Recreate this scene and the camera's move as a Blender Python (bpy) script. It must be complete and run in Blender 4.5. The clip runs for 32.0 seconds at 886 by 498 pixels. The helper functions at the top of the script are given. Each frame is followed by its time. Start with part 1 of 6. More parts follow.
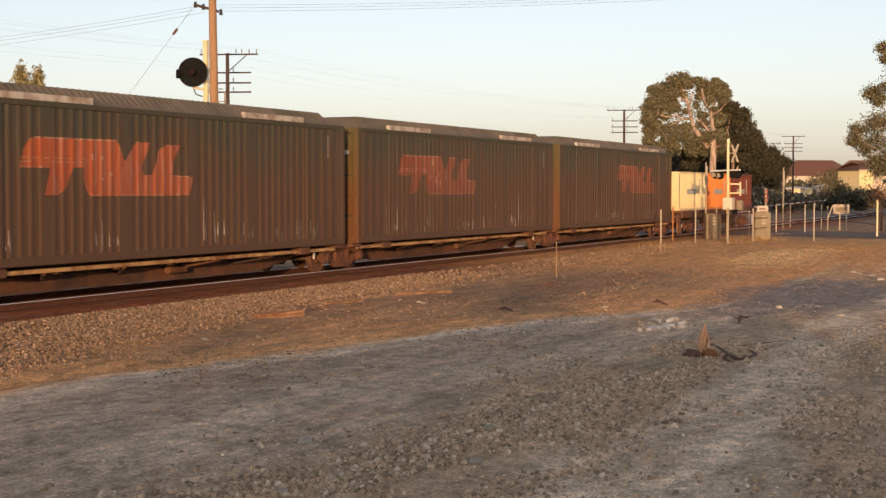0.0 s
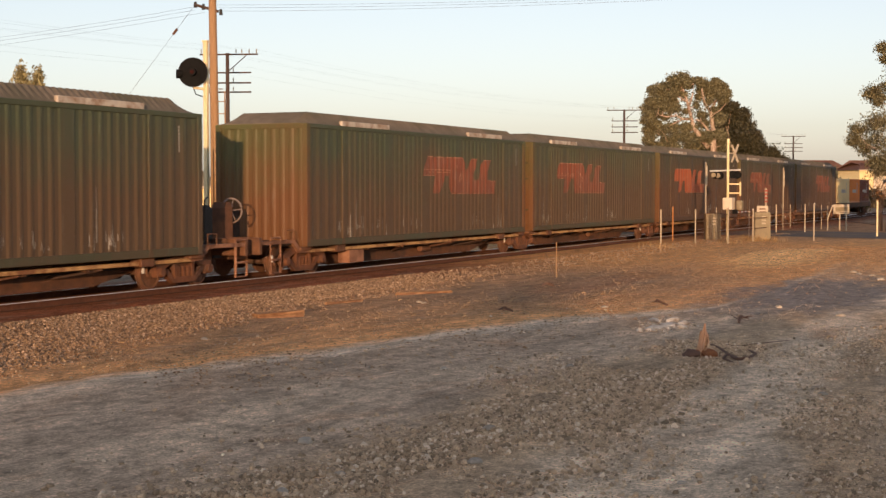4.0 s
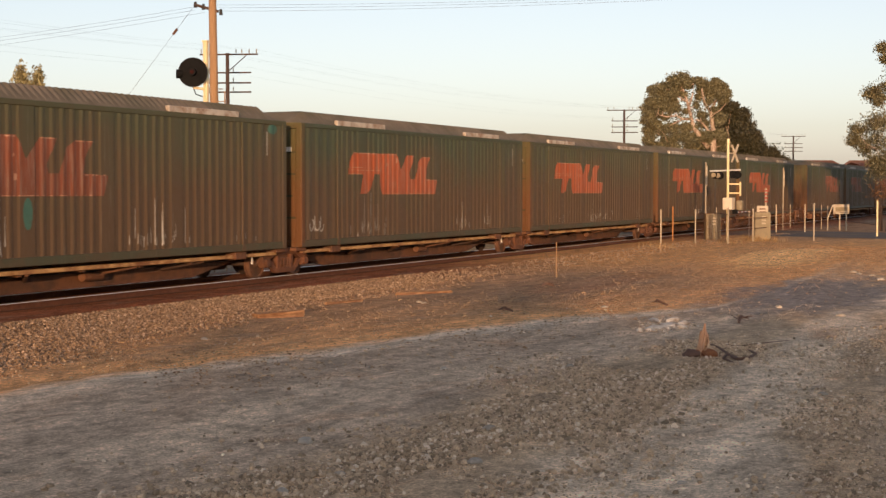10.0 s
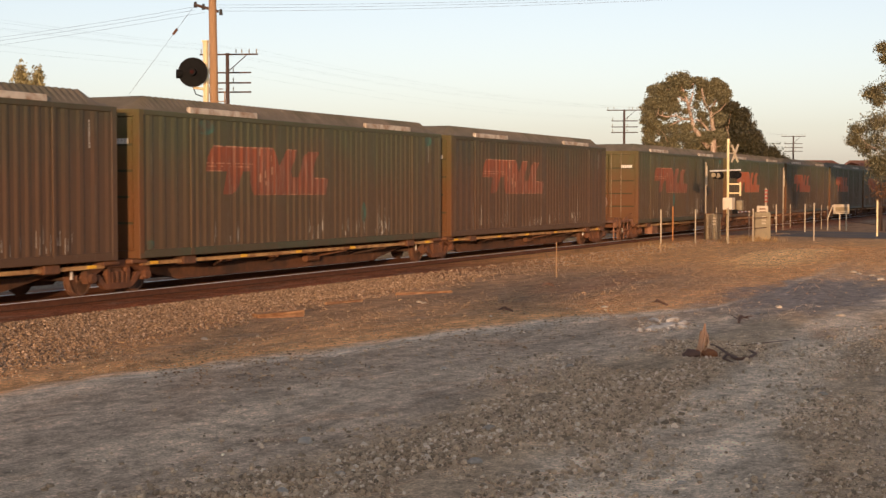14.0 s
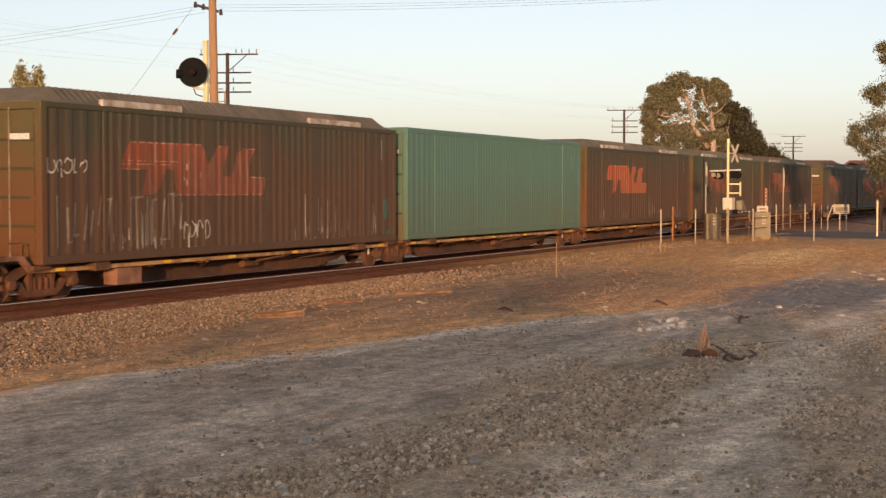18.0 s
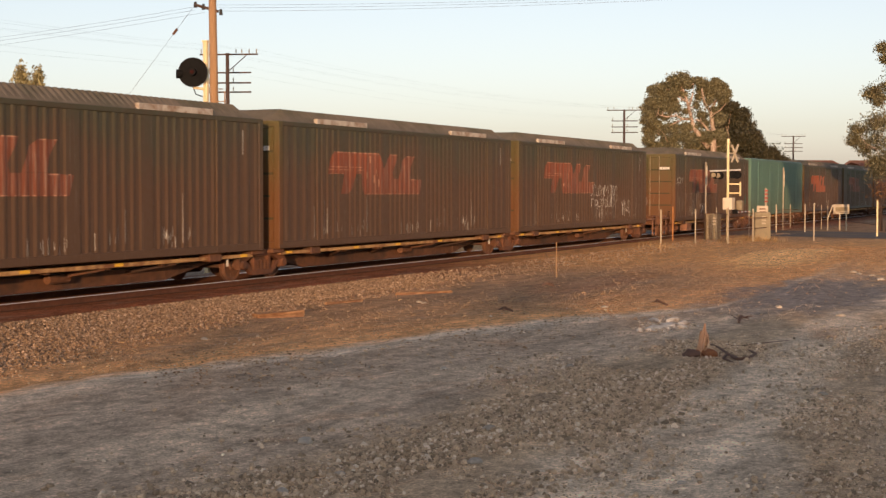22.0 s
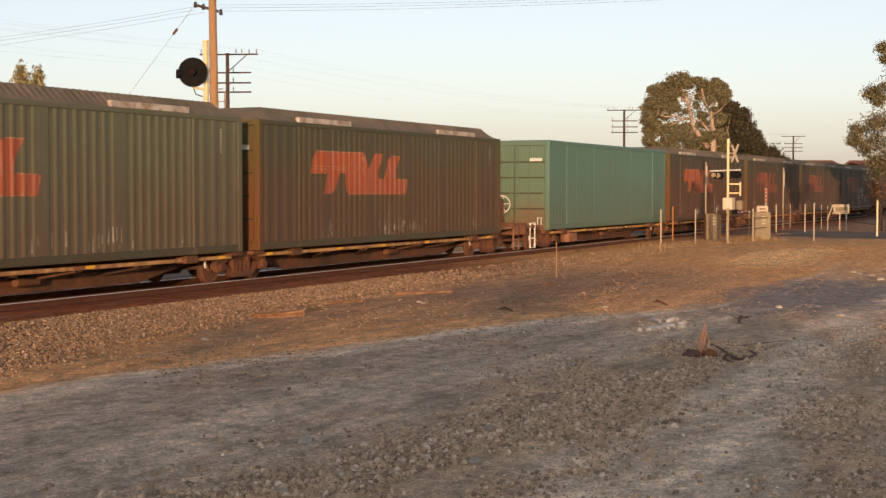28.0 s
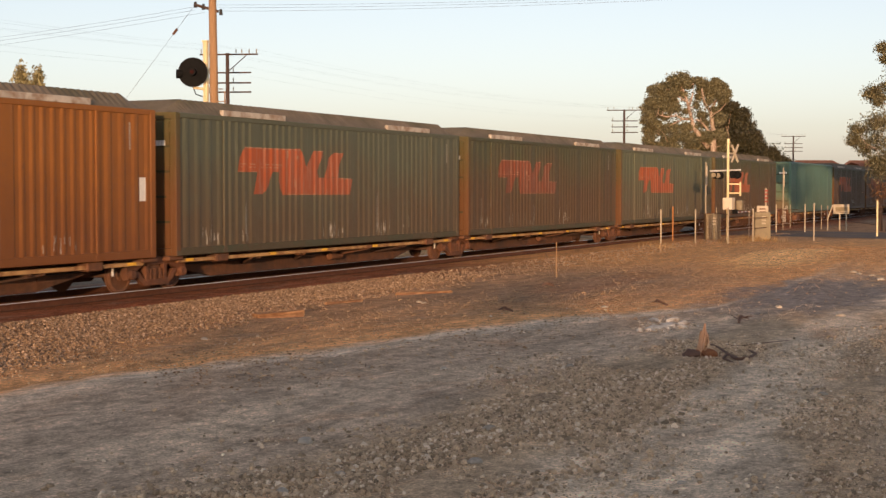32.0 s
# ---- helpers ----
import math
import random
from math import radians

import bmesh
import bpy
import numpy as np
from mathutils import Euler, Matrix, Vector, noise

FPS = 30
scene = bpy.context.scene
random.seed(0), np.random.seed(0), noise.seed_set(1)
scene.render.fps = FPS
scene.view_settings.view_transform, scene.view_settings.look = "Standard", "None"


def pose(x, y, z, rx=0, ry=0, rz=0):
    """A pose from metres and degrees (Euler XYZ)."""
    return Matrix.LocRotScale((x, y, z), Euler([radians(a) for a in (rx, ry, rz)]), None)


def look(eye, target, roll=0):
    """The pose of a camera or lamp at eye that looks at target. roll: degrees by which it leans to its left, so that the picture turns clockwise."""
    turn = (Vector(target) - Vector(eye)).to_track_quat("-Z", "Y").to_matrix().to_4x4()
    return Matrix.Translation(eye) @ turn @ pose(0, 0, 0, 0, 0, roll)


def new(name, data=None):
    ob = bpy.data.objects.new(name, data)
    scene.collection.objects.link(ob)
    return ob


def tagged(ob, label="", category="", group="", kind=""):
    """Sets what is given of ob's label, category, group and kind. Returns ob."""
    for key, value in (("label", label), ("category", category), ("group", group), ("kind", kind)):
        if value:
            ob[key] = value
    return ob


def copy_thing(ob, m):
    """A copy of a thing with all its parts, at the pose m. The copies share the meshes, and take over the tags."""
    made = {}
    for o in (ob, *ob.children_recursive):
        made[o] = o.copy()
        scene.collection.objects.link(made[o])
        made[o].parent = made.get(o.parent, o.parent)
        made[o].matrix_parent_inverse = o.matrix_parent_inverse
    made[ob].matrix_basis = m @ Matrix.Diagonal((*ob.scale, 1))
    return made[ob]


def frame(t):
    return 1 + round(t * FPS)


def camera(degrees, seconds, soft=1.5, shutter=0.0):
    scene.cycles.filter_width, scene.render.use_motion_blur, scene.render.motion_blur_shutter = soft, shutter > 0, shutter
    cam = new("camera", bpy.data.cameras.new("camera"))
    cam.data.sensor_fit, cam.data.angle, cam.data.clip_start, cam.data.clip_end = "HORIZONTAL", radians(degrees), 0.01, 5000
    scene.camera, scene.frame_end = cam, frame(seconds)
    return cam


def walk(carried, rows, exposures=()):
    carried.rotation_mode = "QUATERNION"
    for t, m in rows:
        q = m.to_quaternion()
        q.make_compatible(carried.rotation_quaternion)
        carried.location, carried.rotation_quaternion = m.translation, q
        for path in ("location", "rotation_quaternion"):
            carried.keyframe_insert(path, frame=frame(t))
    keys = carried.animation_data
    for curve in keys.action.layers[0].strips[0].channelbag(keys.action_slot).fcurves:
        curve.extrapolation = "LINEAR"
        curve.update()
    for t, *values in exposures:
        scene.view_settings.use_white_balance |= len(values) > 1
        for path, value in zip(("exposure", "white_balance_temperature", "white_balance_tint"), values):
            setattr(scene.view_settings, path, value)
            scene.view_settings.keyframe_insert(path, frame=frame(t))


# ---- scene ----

# World: x runs along the railway in the train's direction, y across it, z up.
# The eye stands at x = y = 0 beside a gravel road; the near rail is 18.2 m away.
EYE = Vector((0.0, 0.0, 2.35))
TURN = 24.78                 # the view's turn from the railway's direction
TILT = 2.335                 # the view's tilt downwards
cam = camera(34.2, 32.0, soft=1.42, shutter=0.13)
aim = EYE + Vector((math.cos(radians(TURN)), math.sin(radians(TURN)), -math.tan(radians(TILT))))
walk(cam, [(0, look(EYE, aim)), (32, look(EYE, aim))], exposures=[(0, 1.15, 6350, 19), (32, 1.15, 6350, 19)])

# ---- world, sun, exposure ----
SUN_ELEVATION, SUN_AZIMUTH = 5.0, 22.5      # light travels towards +x, turned 22.5 degrees to +y
world = bpy.data.worlds.new("world")
scene.world = world
world.use_nodes = True
wn = world.node_tree
sky = wn.nodes.new("ShaderNodeTexSky")
sky.sky_type = "NISHITA"
sky.sun_disc = False
sky.sun_elevation = radians(SUN_ELEVATION)
sky.sun_rotation = radians(270 - SUN_AZIMUTH)
sky.air_density, sky.dust_density, sky.ozone_density = 1.0, 0.95, 2.0
haze = wn.nodes.new("ShaderNodeHueSaturation")
haze.inputs["Saturation"].default_value = 0.46
wn.links.new(sky.outputs[0], haze.inputs["Color"])
wn.links.new(haze.outputs[0], wn.nodes["Background"].inputs[0])
wn.nodes["Background"].inputs[1].default_value = 0.132
sun = new("sun", bpy.data.lights.new("sun", "SUN"))
sun.data.energy, sun.data.angle, sun.data.color = 2.1, radians(0.5), (1.0, 0.60, 0.28)
sun.matrix_world = look((-60, -30, 12), (-60 + math.cos(radians(SUN_AZIMUTH)), -30 + math.sin(radians(SUN_AZIMUTH)), 12 - math.tan(radians(SUN_ELEVATION))))

# ---- helpers ----
RAIL = 0.27                  # top of the rails
TRACK = 19.06                # centre line of the track


def travel(t):
    """How far the slowly braking train has come, counted from the middle of the clip."""
    u = t - 16
    return 10.658 * u - 0.0028254 * u * u



def at(px, py, depth):
    """A place by its direction from the eye and its depth."""
    c, s = math.cos(radians(TURN)), math.sin(radians(TURN))
    r = (px - 784) / 2550 * depth
    return Vector((depth * c + r * s, depth * s - r * c, 2.35 + (337 - py) / 2550 * depth))


def mesh_of(bm, name, smooth=False):
    me = bpy.data.meshes.new(name)
    bmesh.ops.recalc_face_normals(bm, faces=bm.faces)
    bm.to_mesh(me)
    bm.free()
    if smooth:
        for p in me.polygons:
            p.use_smooth = True
    return me


def part(name, bm, material, parent=None, label="", smooth=False):
    ob = new(name, mesh_of(bm, name, smooth) if isinstance(bm, bmesh.types.BMesh) else bm)
    if material and not ob.data.materials:
        ob.data.materials.append(material)
    if parent:
        ob.parent = parent
    if label:
        ob["label"] = label
    return ob


def thing(name, m, label, category, group="", kind=""):
    ob = new(name)
    ob.matrix_world = m
    return tagged(ob, label, category, group, kind)


def box(bm, x0, x1, y0, y1, z0, z1, bevel=0.0):
    vs = [bm.verts.new((x, y, z)) for x in (x0, x1) for y in (y0, y1) for z in (z0, z1)]
    fs = [bm.faces.new([vs[i] for i in q]) for q in ((0, 1, 3, 2), (4, 6, 7, 5), (0, 4, 5, 1), (2, 3, 7, 6), (0, 2, 6, 4), (1, 5, 7, 3))]
    if bevel:
        es = list({e for f in fs for e in f.edges})
        bmesh.ops.bevel(bm, geom=es, offset=bevel, segments=1, affect="EDGES")
    return bm


def boxed(*a):
    return box(bmesh.new(), *a)


def tube(bm, points, radii, sides=8, caps=True):
    """A tapered tube along points."""
    pts = [Vector(p) for p in points]
    rings = []
    for i, p in enumerate(pts):
        d = (pts[min(i + 1, len(pts) - 1)] - pts[max(i - 1, 0)]).normalized()
        a = d.orthogonal().normalized() if abs(d.z) < 0.99 else Vector((1, 0, 0))
        if abs(d.z) < 0.99:
            a = d.cross(Vector((0, 0, 1))).normalized()
        b = d.cross(a).normalized()
        r = radii[i] if hasattr(radii, "__len__") else radii
        rings.append([bm.verts.new(p + r * (math.cos(2 * math.pi * k / sides) * a + math.sin(2 * math.pi * k / sides) * b)) for k in range(sides)])
    for r0, r1 in zip(rings, rings[1:]):
        for k in range(sides):
            bm.faces.new((r0[k], r0[(k + 1) % sides], r1[(k + 1) % sides], r1[k]))
    if caps and sides > 2:
        bm.faces.new(rings[0][::-1])
        bm.faces.new(rings[-1])
    return bm


def tubed(points, radii, sides=8):
    return tube(bmesh.new(), points, radii, sides)


def disc(bm, c, axis, r, h, sides=20, r2=None):
    """A short cylinder or cone from c along axis."""
    c, axis = Vector(c), Vector(axis).normalized()
    return tube(bm, [c, c + axis * h], [r, r if r2 is None else r2], sides)


# ---- materials ----
def nodes_of(name):
    m = bpy.data.materials.new(name)
    m.use_nodes = True
    return m, m.node_tree, m.node_tree.nodes["Principled BSDF"]


def ramp(t, fac, stops, mode="LINEAR"):
    n = t.nodes.new("ShaderNodeValToRGB")
    n.color_ramp.interpolation = mode
    e = n.color_ramp.elements
    while len(e) < len(stops):
        e.new(0.5)
    for el, (p, c) in zip(e, stops):
        el.position, el.color = p, (*c, 1) if hasattr(c, "__len__") else (c, c, c, 1)
    t.links.new(fac, n.inputs[0])
    return n.outputs[0]


def coords(t, scale=(1, 1, 1), world_space=False):
    if world_space:
        src = t.nodes.new("ShaderNodeNewGeometry").outputs["Position"]
    else:
        src = t.nodes.new("ShaderNodeTexCoord").outputs["Object"]
    n = t.nodes.new("ShaderNodeMapping")
    n.inputs["Scale"].default_value = scale
    t.links.new(src, n.inputs[0])
    return n.outputs[0]


def noisy(t, vec, scale, detail=4, rough=0.6):
    n = t.nodes.new("ShaderNodeTexNoise")
    n.inputs["Scale"].default_value, n.inputs["Detail"].default_value, n.inputs["Roughness"].default_value = scale, detail, rough
    t.links.new(vec, n.inputs["Vector"])
    return n.outputs["Fac"]


def mixed(t, fac, a, b, mode="MIX"):
    n = t.nodes.new("ShaderNodeMix")
    n.data_type, n.blend_type = "RGBA", mode
    for i, v in ((0, fac), (6, a), (7, b)):
        if isinstance(v, (int, float)):
            n.inputs[i].default_value = v
        elif isinstance(v, tuple):
            n.inputs[i].default_value = (*v, 1)
        else:
            t.links.new(v, n.inputs[i])
    return n.outputs[2]


def sums(t, op, a, b):
    n = t.nodes.new("ShaderNodeMath")
    n.operation = op
    for i, v in enumerate((a, b)):
        if isinstance(v, (int, float)):
            n.inputs[i].default_value = v
        else:
            t.links.new(v, n.inputs[i])
    return n.outputs[0]


def bumped(t, bsdf, height, strength=0.3, distance=0.02):
    n = t.nodes.new("ShaderNodeBump")
    n.inputs["Strength"].default_value, n.inputs["Distance"].default_value = strength, distance
    t.links.new(height, n.inputs["Height"])
    t.links.new(n.outputs[0], bsdf.inputs["Normal"])


def surface(name, colour, other, scale=6, rough=0.7, metal=0.0, bump=0.2, dirt=None, dirt_scale=1.2, grain=(1, 1, 1), vary=0.0, spec=0.3):
    """Two tones by noise, an optional stain at a larger scale, fine relief."""
    m, t, b = nodes_of(name)
    v = coords(t, grain)
    f = noisy(t, v, scale)
    c = ramp(t, f, [(0.3, colour), (0.7, other)])
    if dirt:
        d = ramp(t, noisy(t, v, dirt_scale, 5), [(0.45, 0.0), (0.65, 1.0)])
        c = mixed(t, d, c, dirt)
    if vary:
        info = t.nodes.new("ShaderNodeObjectInfo").outputs["Random"]
        c = mixed(t, 1.0, c, ramp(t, info, [(0, 1 - vary), (1, 1 + vary)]), "MULTIPLY")
    t.links.new(c, b.inputs["Base Color"])
    b.inputs["Roughness"].default_value, b.inputs["Metallic"].default_value = rough, metal
    b.inputs["Specular IOR Level"].default_value = spec
    if bump:
        bumped(t, b, noisy(t, v, scale * 4), bump, 0.01)
    return m


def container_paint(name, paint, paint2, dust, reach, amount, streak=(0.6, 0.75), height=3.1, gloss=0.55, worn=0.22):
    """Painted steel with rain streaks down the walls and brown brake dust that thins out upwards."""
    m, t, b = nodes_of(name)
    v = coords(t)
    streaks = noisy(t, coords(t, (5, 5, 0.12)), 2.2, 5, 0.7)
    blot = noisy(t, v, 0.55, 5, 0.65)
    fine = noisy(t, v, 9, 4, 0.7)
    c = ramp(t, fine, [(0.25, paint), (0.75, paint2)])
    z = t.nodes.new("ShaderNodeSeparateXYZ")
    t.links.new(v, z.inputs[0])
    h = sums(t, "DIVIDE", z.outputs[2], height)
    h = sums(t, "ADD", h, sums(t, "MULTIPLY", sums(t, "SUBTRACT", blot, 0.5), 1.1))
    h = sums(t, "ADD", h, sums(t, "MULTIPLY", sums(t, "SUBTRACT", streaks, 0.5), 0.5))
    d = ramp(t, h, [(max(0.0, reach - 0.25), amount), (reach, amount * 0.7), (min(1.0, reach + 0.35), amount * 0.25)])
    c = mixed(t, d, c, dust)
    pale = ramp(t, noisy(t, coords(t, (7, 7, 0.35)), 2.0, 3, 0.8), [(streak[0], 0.0), (streak[1], worn)])
    c = mixed(t, pale, c, (0.32, 0.30, 0.24))
    rust = ramp(t, noisy(t, v, 2.7, 6, 0.7), [(0.66, 0.0), (0.72, 0.7)])
    c = mixed(t, rust, c, (0.11, 0.045, 0.02))
    t.links.new(c, b.inputs["Base Color"])
    t.links.new(ramp(t, fine, [(0.3, gloss - 0.08), (0.7, gloss + 0.12)]), b.inputs["Roughness"])
    b.inputs["Specular IOR Level"].default_value = 0.3
    bumped(t, b, fine, 0.08, 0.01)
    return m


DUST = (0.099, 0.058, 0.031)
M = {}
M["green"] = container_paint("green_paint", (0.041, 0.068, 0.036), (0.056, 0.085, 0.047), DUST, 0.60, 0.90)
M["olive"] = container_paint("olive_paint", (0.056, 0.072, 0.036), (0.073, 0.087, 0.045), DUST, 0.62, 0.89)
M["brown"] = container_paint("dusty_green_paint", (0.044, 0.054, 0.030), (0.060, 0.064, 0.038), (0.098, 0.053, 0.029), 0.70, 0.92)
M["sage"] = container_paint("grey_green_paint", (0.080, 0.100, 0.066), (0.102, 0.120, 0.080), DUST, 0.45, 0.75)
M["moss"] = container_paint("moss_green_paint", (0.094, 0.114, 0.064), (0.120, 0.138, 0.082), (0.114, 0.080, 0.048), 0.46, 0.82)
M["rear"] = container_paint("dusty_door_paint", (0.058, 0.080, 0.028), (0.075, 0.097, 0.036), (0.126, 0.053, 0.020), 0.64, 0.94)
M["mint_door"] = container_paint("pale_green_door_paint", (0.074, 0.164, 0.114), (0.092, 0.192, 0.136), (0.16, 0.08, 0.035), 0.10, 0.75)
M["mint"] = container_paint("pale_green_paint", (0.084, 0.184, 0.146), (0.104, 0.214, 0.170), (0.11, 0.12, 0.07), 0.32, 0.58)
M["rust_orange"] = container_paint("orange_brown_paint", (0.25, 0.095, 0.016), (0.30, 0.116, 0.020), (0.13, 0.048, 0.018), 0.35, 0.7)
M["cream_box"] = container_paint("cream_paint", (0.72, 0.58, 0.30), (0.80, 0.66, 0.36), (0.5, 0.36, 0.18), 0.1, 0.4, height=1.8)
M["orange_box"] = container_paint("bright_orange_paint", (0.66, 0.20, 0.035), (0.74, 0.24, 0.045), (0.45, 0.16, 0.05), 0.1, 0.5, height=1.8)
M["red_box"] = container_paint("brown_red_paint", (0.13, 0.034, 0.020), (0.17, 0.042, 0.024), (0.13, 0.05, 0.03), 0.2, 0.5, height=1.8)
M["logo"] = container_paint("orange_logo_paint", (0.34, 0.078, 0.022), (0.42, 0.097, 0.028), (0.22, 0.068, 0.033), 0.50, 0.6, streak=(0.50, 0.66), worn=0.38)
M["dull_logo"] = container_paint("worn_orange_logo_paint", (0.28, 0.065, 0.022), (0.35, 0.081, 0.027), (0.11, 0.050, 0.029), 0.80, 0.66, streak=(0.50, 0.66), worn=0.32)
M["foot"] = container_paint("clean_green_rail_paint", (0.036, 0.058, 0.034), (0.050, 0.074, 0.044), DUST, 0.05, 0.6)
M["grime_and_shade"] = surface("dark_grime_and_shade", (0.046, 0.048, 0.026), (0.066, 0.056, 0.030), 5, 0.9)
M["faded"] = surface("faded_pale_paint", (0.34, 0.17, 0.10), (0.44, 0.26, 0.17), 9, 0.8)
M["bar"] = surface("dusty_pale_bar_paint", (0.24, 0.20, 0.13), (0.32, 0.27, 0.19), 6, 0.6, dirt=(0.12, 0.07, 0.04), dirt_scale=2.0)
M["teal"] = surface("teal_paint", (0.045, 0.115, 0.088), (0.060, 0.145, 0.110), 3, 0.6, dirt=(0.08, 0.06, 0.035), dirt_scale=2.5)
M["bogie"] = surface("rusty_bogie_steel", (0.105, 0.044, 0.023), (0.155, 0.066, 0.032), 6, 0.85, dirt=(0.05, 0.03, 0.022))
M["roof_dust"] = surface("dusty_olive_roof", (0.140, 0.112, 0.078), (0.200, 0.158, 0.112), 4, 0.9, dirt=(0.105, 0.092, 0.058), dirt_scale=0.8)
M["strip"] = surface("weathered_white_strip", (0.42, 0.38, 0.32), (0.55, 0.50, 0.42), 5, dirt=(0.25, 0.16, 0.10), dirt_scale=3)
M["white"] = surface("white_paint", (0.62, 0.60, 0.55), (0.74, 0.72, 0.66), 8, 0.6)
M["chalk"] = surface("grey_white_spray", (0.36, 0.34, 0.29), (0.50, 0.47, 0.41), 8, 0.8)
M["faint_chalk"] = surface("thin_grey_spray", (0.15, 0.12, 0.09), (0.24, 0.20, 0.16), 6, 0.9)
M["galv"] = surface("galvanised_steel", (0.34, 0.33, 0.30), (0.45, 0.43, 0.40), 10, 0.45, 0.6)
M["frame"] = surface("rusty_wagon_steel", (0.105, 0.048, 0.026), (0.165, 0.076, 0.038), 5, 0.8, dirt=(0.06, 0.036, 0.026))
M["sill"] = surface("ochre_sill_paint", (0.42, 0.25, 0.10), (0.50, 0.31, 0.13), 7, 0.6, dirt=(0.20, 0.09, 0.04), dirt_scale=2.2)
M["sill_rust"] = surface("rusty_pinkish_sill", (0.22, 0.105, 0.06), (0.30, 0.155, 0.09), 5, 0.75, dirt=(0.11, 0.05, 0.028), dirt_scale=2.0)
M["dusty_steel"] = surface("dusty_grey_steel", (0.20, 0.15, 0.13), (0.28, 0.22, 0.19), 6, 0.7)
M["yellow"] = surface("yellow_paint", (0.72, 0.42, 0.03), (0.80, 0.48, 0.05), 8, 0.5)
M["black"] = surface("black_steel", (0.012, 0.012, 0.012), (0.03, 0.027, 0.024), 8, 0.6)
M["wheel"] = surface("rust_dusted_wheel_steel", (0.115, 0.055, 0.032), (0.16, 0.08, 0.045), 7, 0.75, 0.1, dirt=(0.06, 0.04, 0.03))
# bluish white base colour stands in for the sky mirrored in the rail
M["rail_top"] = surface("sky_tinted_rail_steel", (0.74, 0.78, 0.84), (0.84, 0.87, 0.92), 6, 0.35, 0.45, 0.02)
M["rail_side"] = surface("rusty_rail_steel", (0.070, 0.028, 0.015), (0.105, 0.042, 0.021), 8, 0.9)
M["sleeper"] = surface("brown_timber_sleeper", (0.10, 0.055, 0.032), (0.15, 0.085, 0.05), 5, 0.9, grain=(1, 6, 1), vary=0.25)
M["pole"] = surface("sunlit_timber_pole", (0.26, 0.15, 0.075), (0.36, 0.22, 0.11), 6, 0.8, grain=(6, 6, 0.3))
M["darkpole"] = surface("dark_timber_pole", (0.055, 0.036, 0.028), (0.09, 0.06, 0.045), 6, 0.85, grain=(6, 6, 0.3))
M["cream_post"] = surface("cream_painted_post", (0.66, 0.54, 0.30), (0.74, 0.62, 0.37), 5, 0.6)
M["post"] = surface("weathered_white_post", (0.33, 0.28, 0.20), (0.44, 0.38, 0.29), 6, 0.7, vary=0.2)
M["rust_post"] = surface("rusted_post", (0.32, 0.14, 0.05), (0.42, 0.19, 0.07), 6, 0.8)
M["signal"] = surface("matt_black_paint", (0.006, 0.006, 0.006), (0.011, 0.0105, 0.010), 10, 0.8, spec=0.1)
M["lens"] = surface("dark_red_lens", (0.030, 0.007, 0.005), (0.045, 0.009, 0.007), 10, 0.8, spec=0.05)
M["grey"] = surface("grey_green_cabinet_paint", (0.19, 0.155, 0.095), (0.25, 0.205, 0.13), 6, 0.7)
M["silver"] = surface("silver_paint", (0.5, 0.49, 0.46), (0.6, 0.59, 0.55), 8, 0.5, 0.3)
M["red"] = surface("faded_red_paint", (0.22, 0.04, 0.025), (0.28, 0.05, 0.032), 8, 0.5)
M["wire"] = surface("dull_wire", (0.10, 0.09, 0.085), (0.14, 0.13, 0.12), 8, 0.6)
M["bark"] = surface("pale_gum_bark", (0.38, 0.29, 0.21), (0.50, 0.40, 0.31), 3, 0.85, grain=(3, 3, 0.6), dirt=(0.2, 0.11, 0.07))
# orange tint painted in for low sun, since the stump stands in shade
M["dead_wood"] = surface("bleached_sunlit_wood", (0.38, 0.20, 0.11), (0.52, 0.32, 0.20), 9, 0.9, grain=(8, 8, 1))
M["orange_wood"] = surface("orange_rotten_timber", (0.29, 0.145, 0.065), (0.41, 0.235, 0.115), 7, 0.9, grain=(1, 5, 5), dirt=(0.16, 0.075, 0.035), dirt_scale=3.0)
M["stone"] = surface("pale_stone", (0.30, 0.25, 0.195), (0.44, 0.38, 0.30), 9, 0.9, vary=0.25)
M["slab"] = surface("pale_dusty_slab", (0.52, 0.46, 0.38), (0.66, 0.59, 0.50), 14, 0.95, bump=0.5, dirt=(0.28, 0.21, 0.15), dirt_scale=4.0)
M["soil"] = surface("red_soil", (0.20, 0.075, 0.03), (0.27, 0.11, 0.045), 8, 0.95)
M["twig"] = surface("dark_dry_twig", (0.10, 0.055, 0.04), (0.16, 0.09, 0.06), 8, 0.9)
M["roof_tile"] = surface("red_brown_roof", (0.13, 0.062, 0.042), (0.17, 0.085, 0.056), 8, 0.85)
M["roof_green"] = surface("grey_green_roof", (0.10, 0.12, 0.07), (0.13, 0.15, 0.09), 4, 0.7)
M["roof_pale"] = surface("pale_tan_roof", (0.30, 0.24, 0.15), (0.37, 0.30, 0.19), 5, 0.8)
M["wall_cream"] = surface("cream_wall", (0.76, 0.60, 0.30), (0.82, 0.66, 0.36), 3, 0.8)
M["wall_white"] = surface("pale_wall", (0.55, 0.47, 0.36), (0.62, 0.54, 0.42), 3, 0.8)
M["glass"] = surface("dark_window_glass", (0.02, 0.022, 0.025), (0.03, 0.032, 0.035), 2, 0.1, 0.0, 0.0)


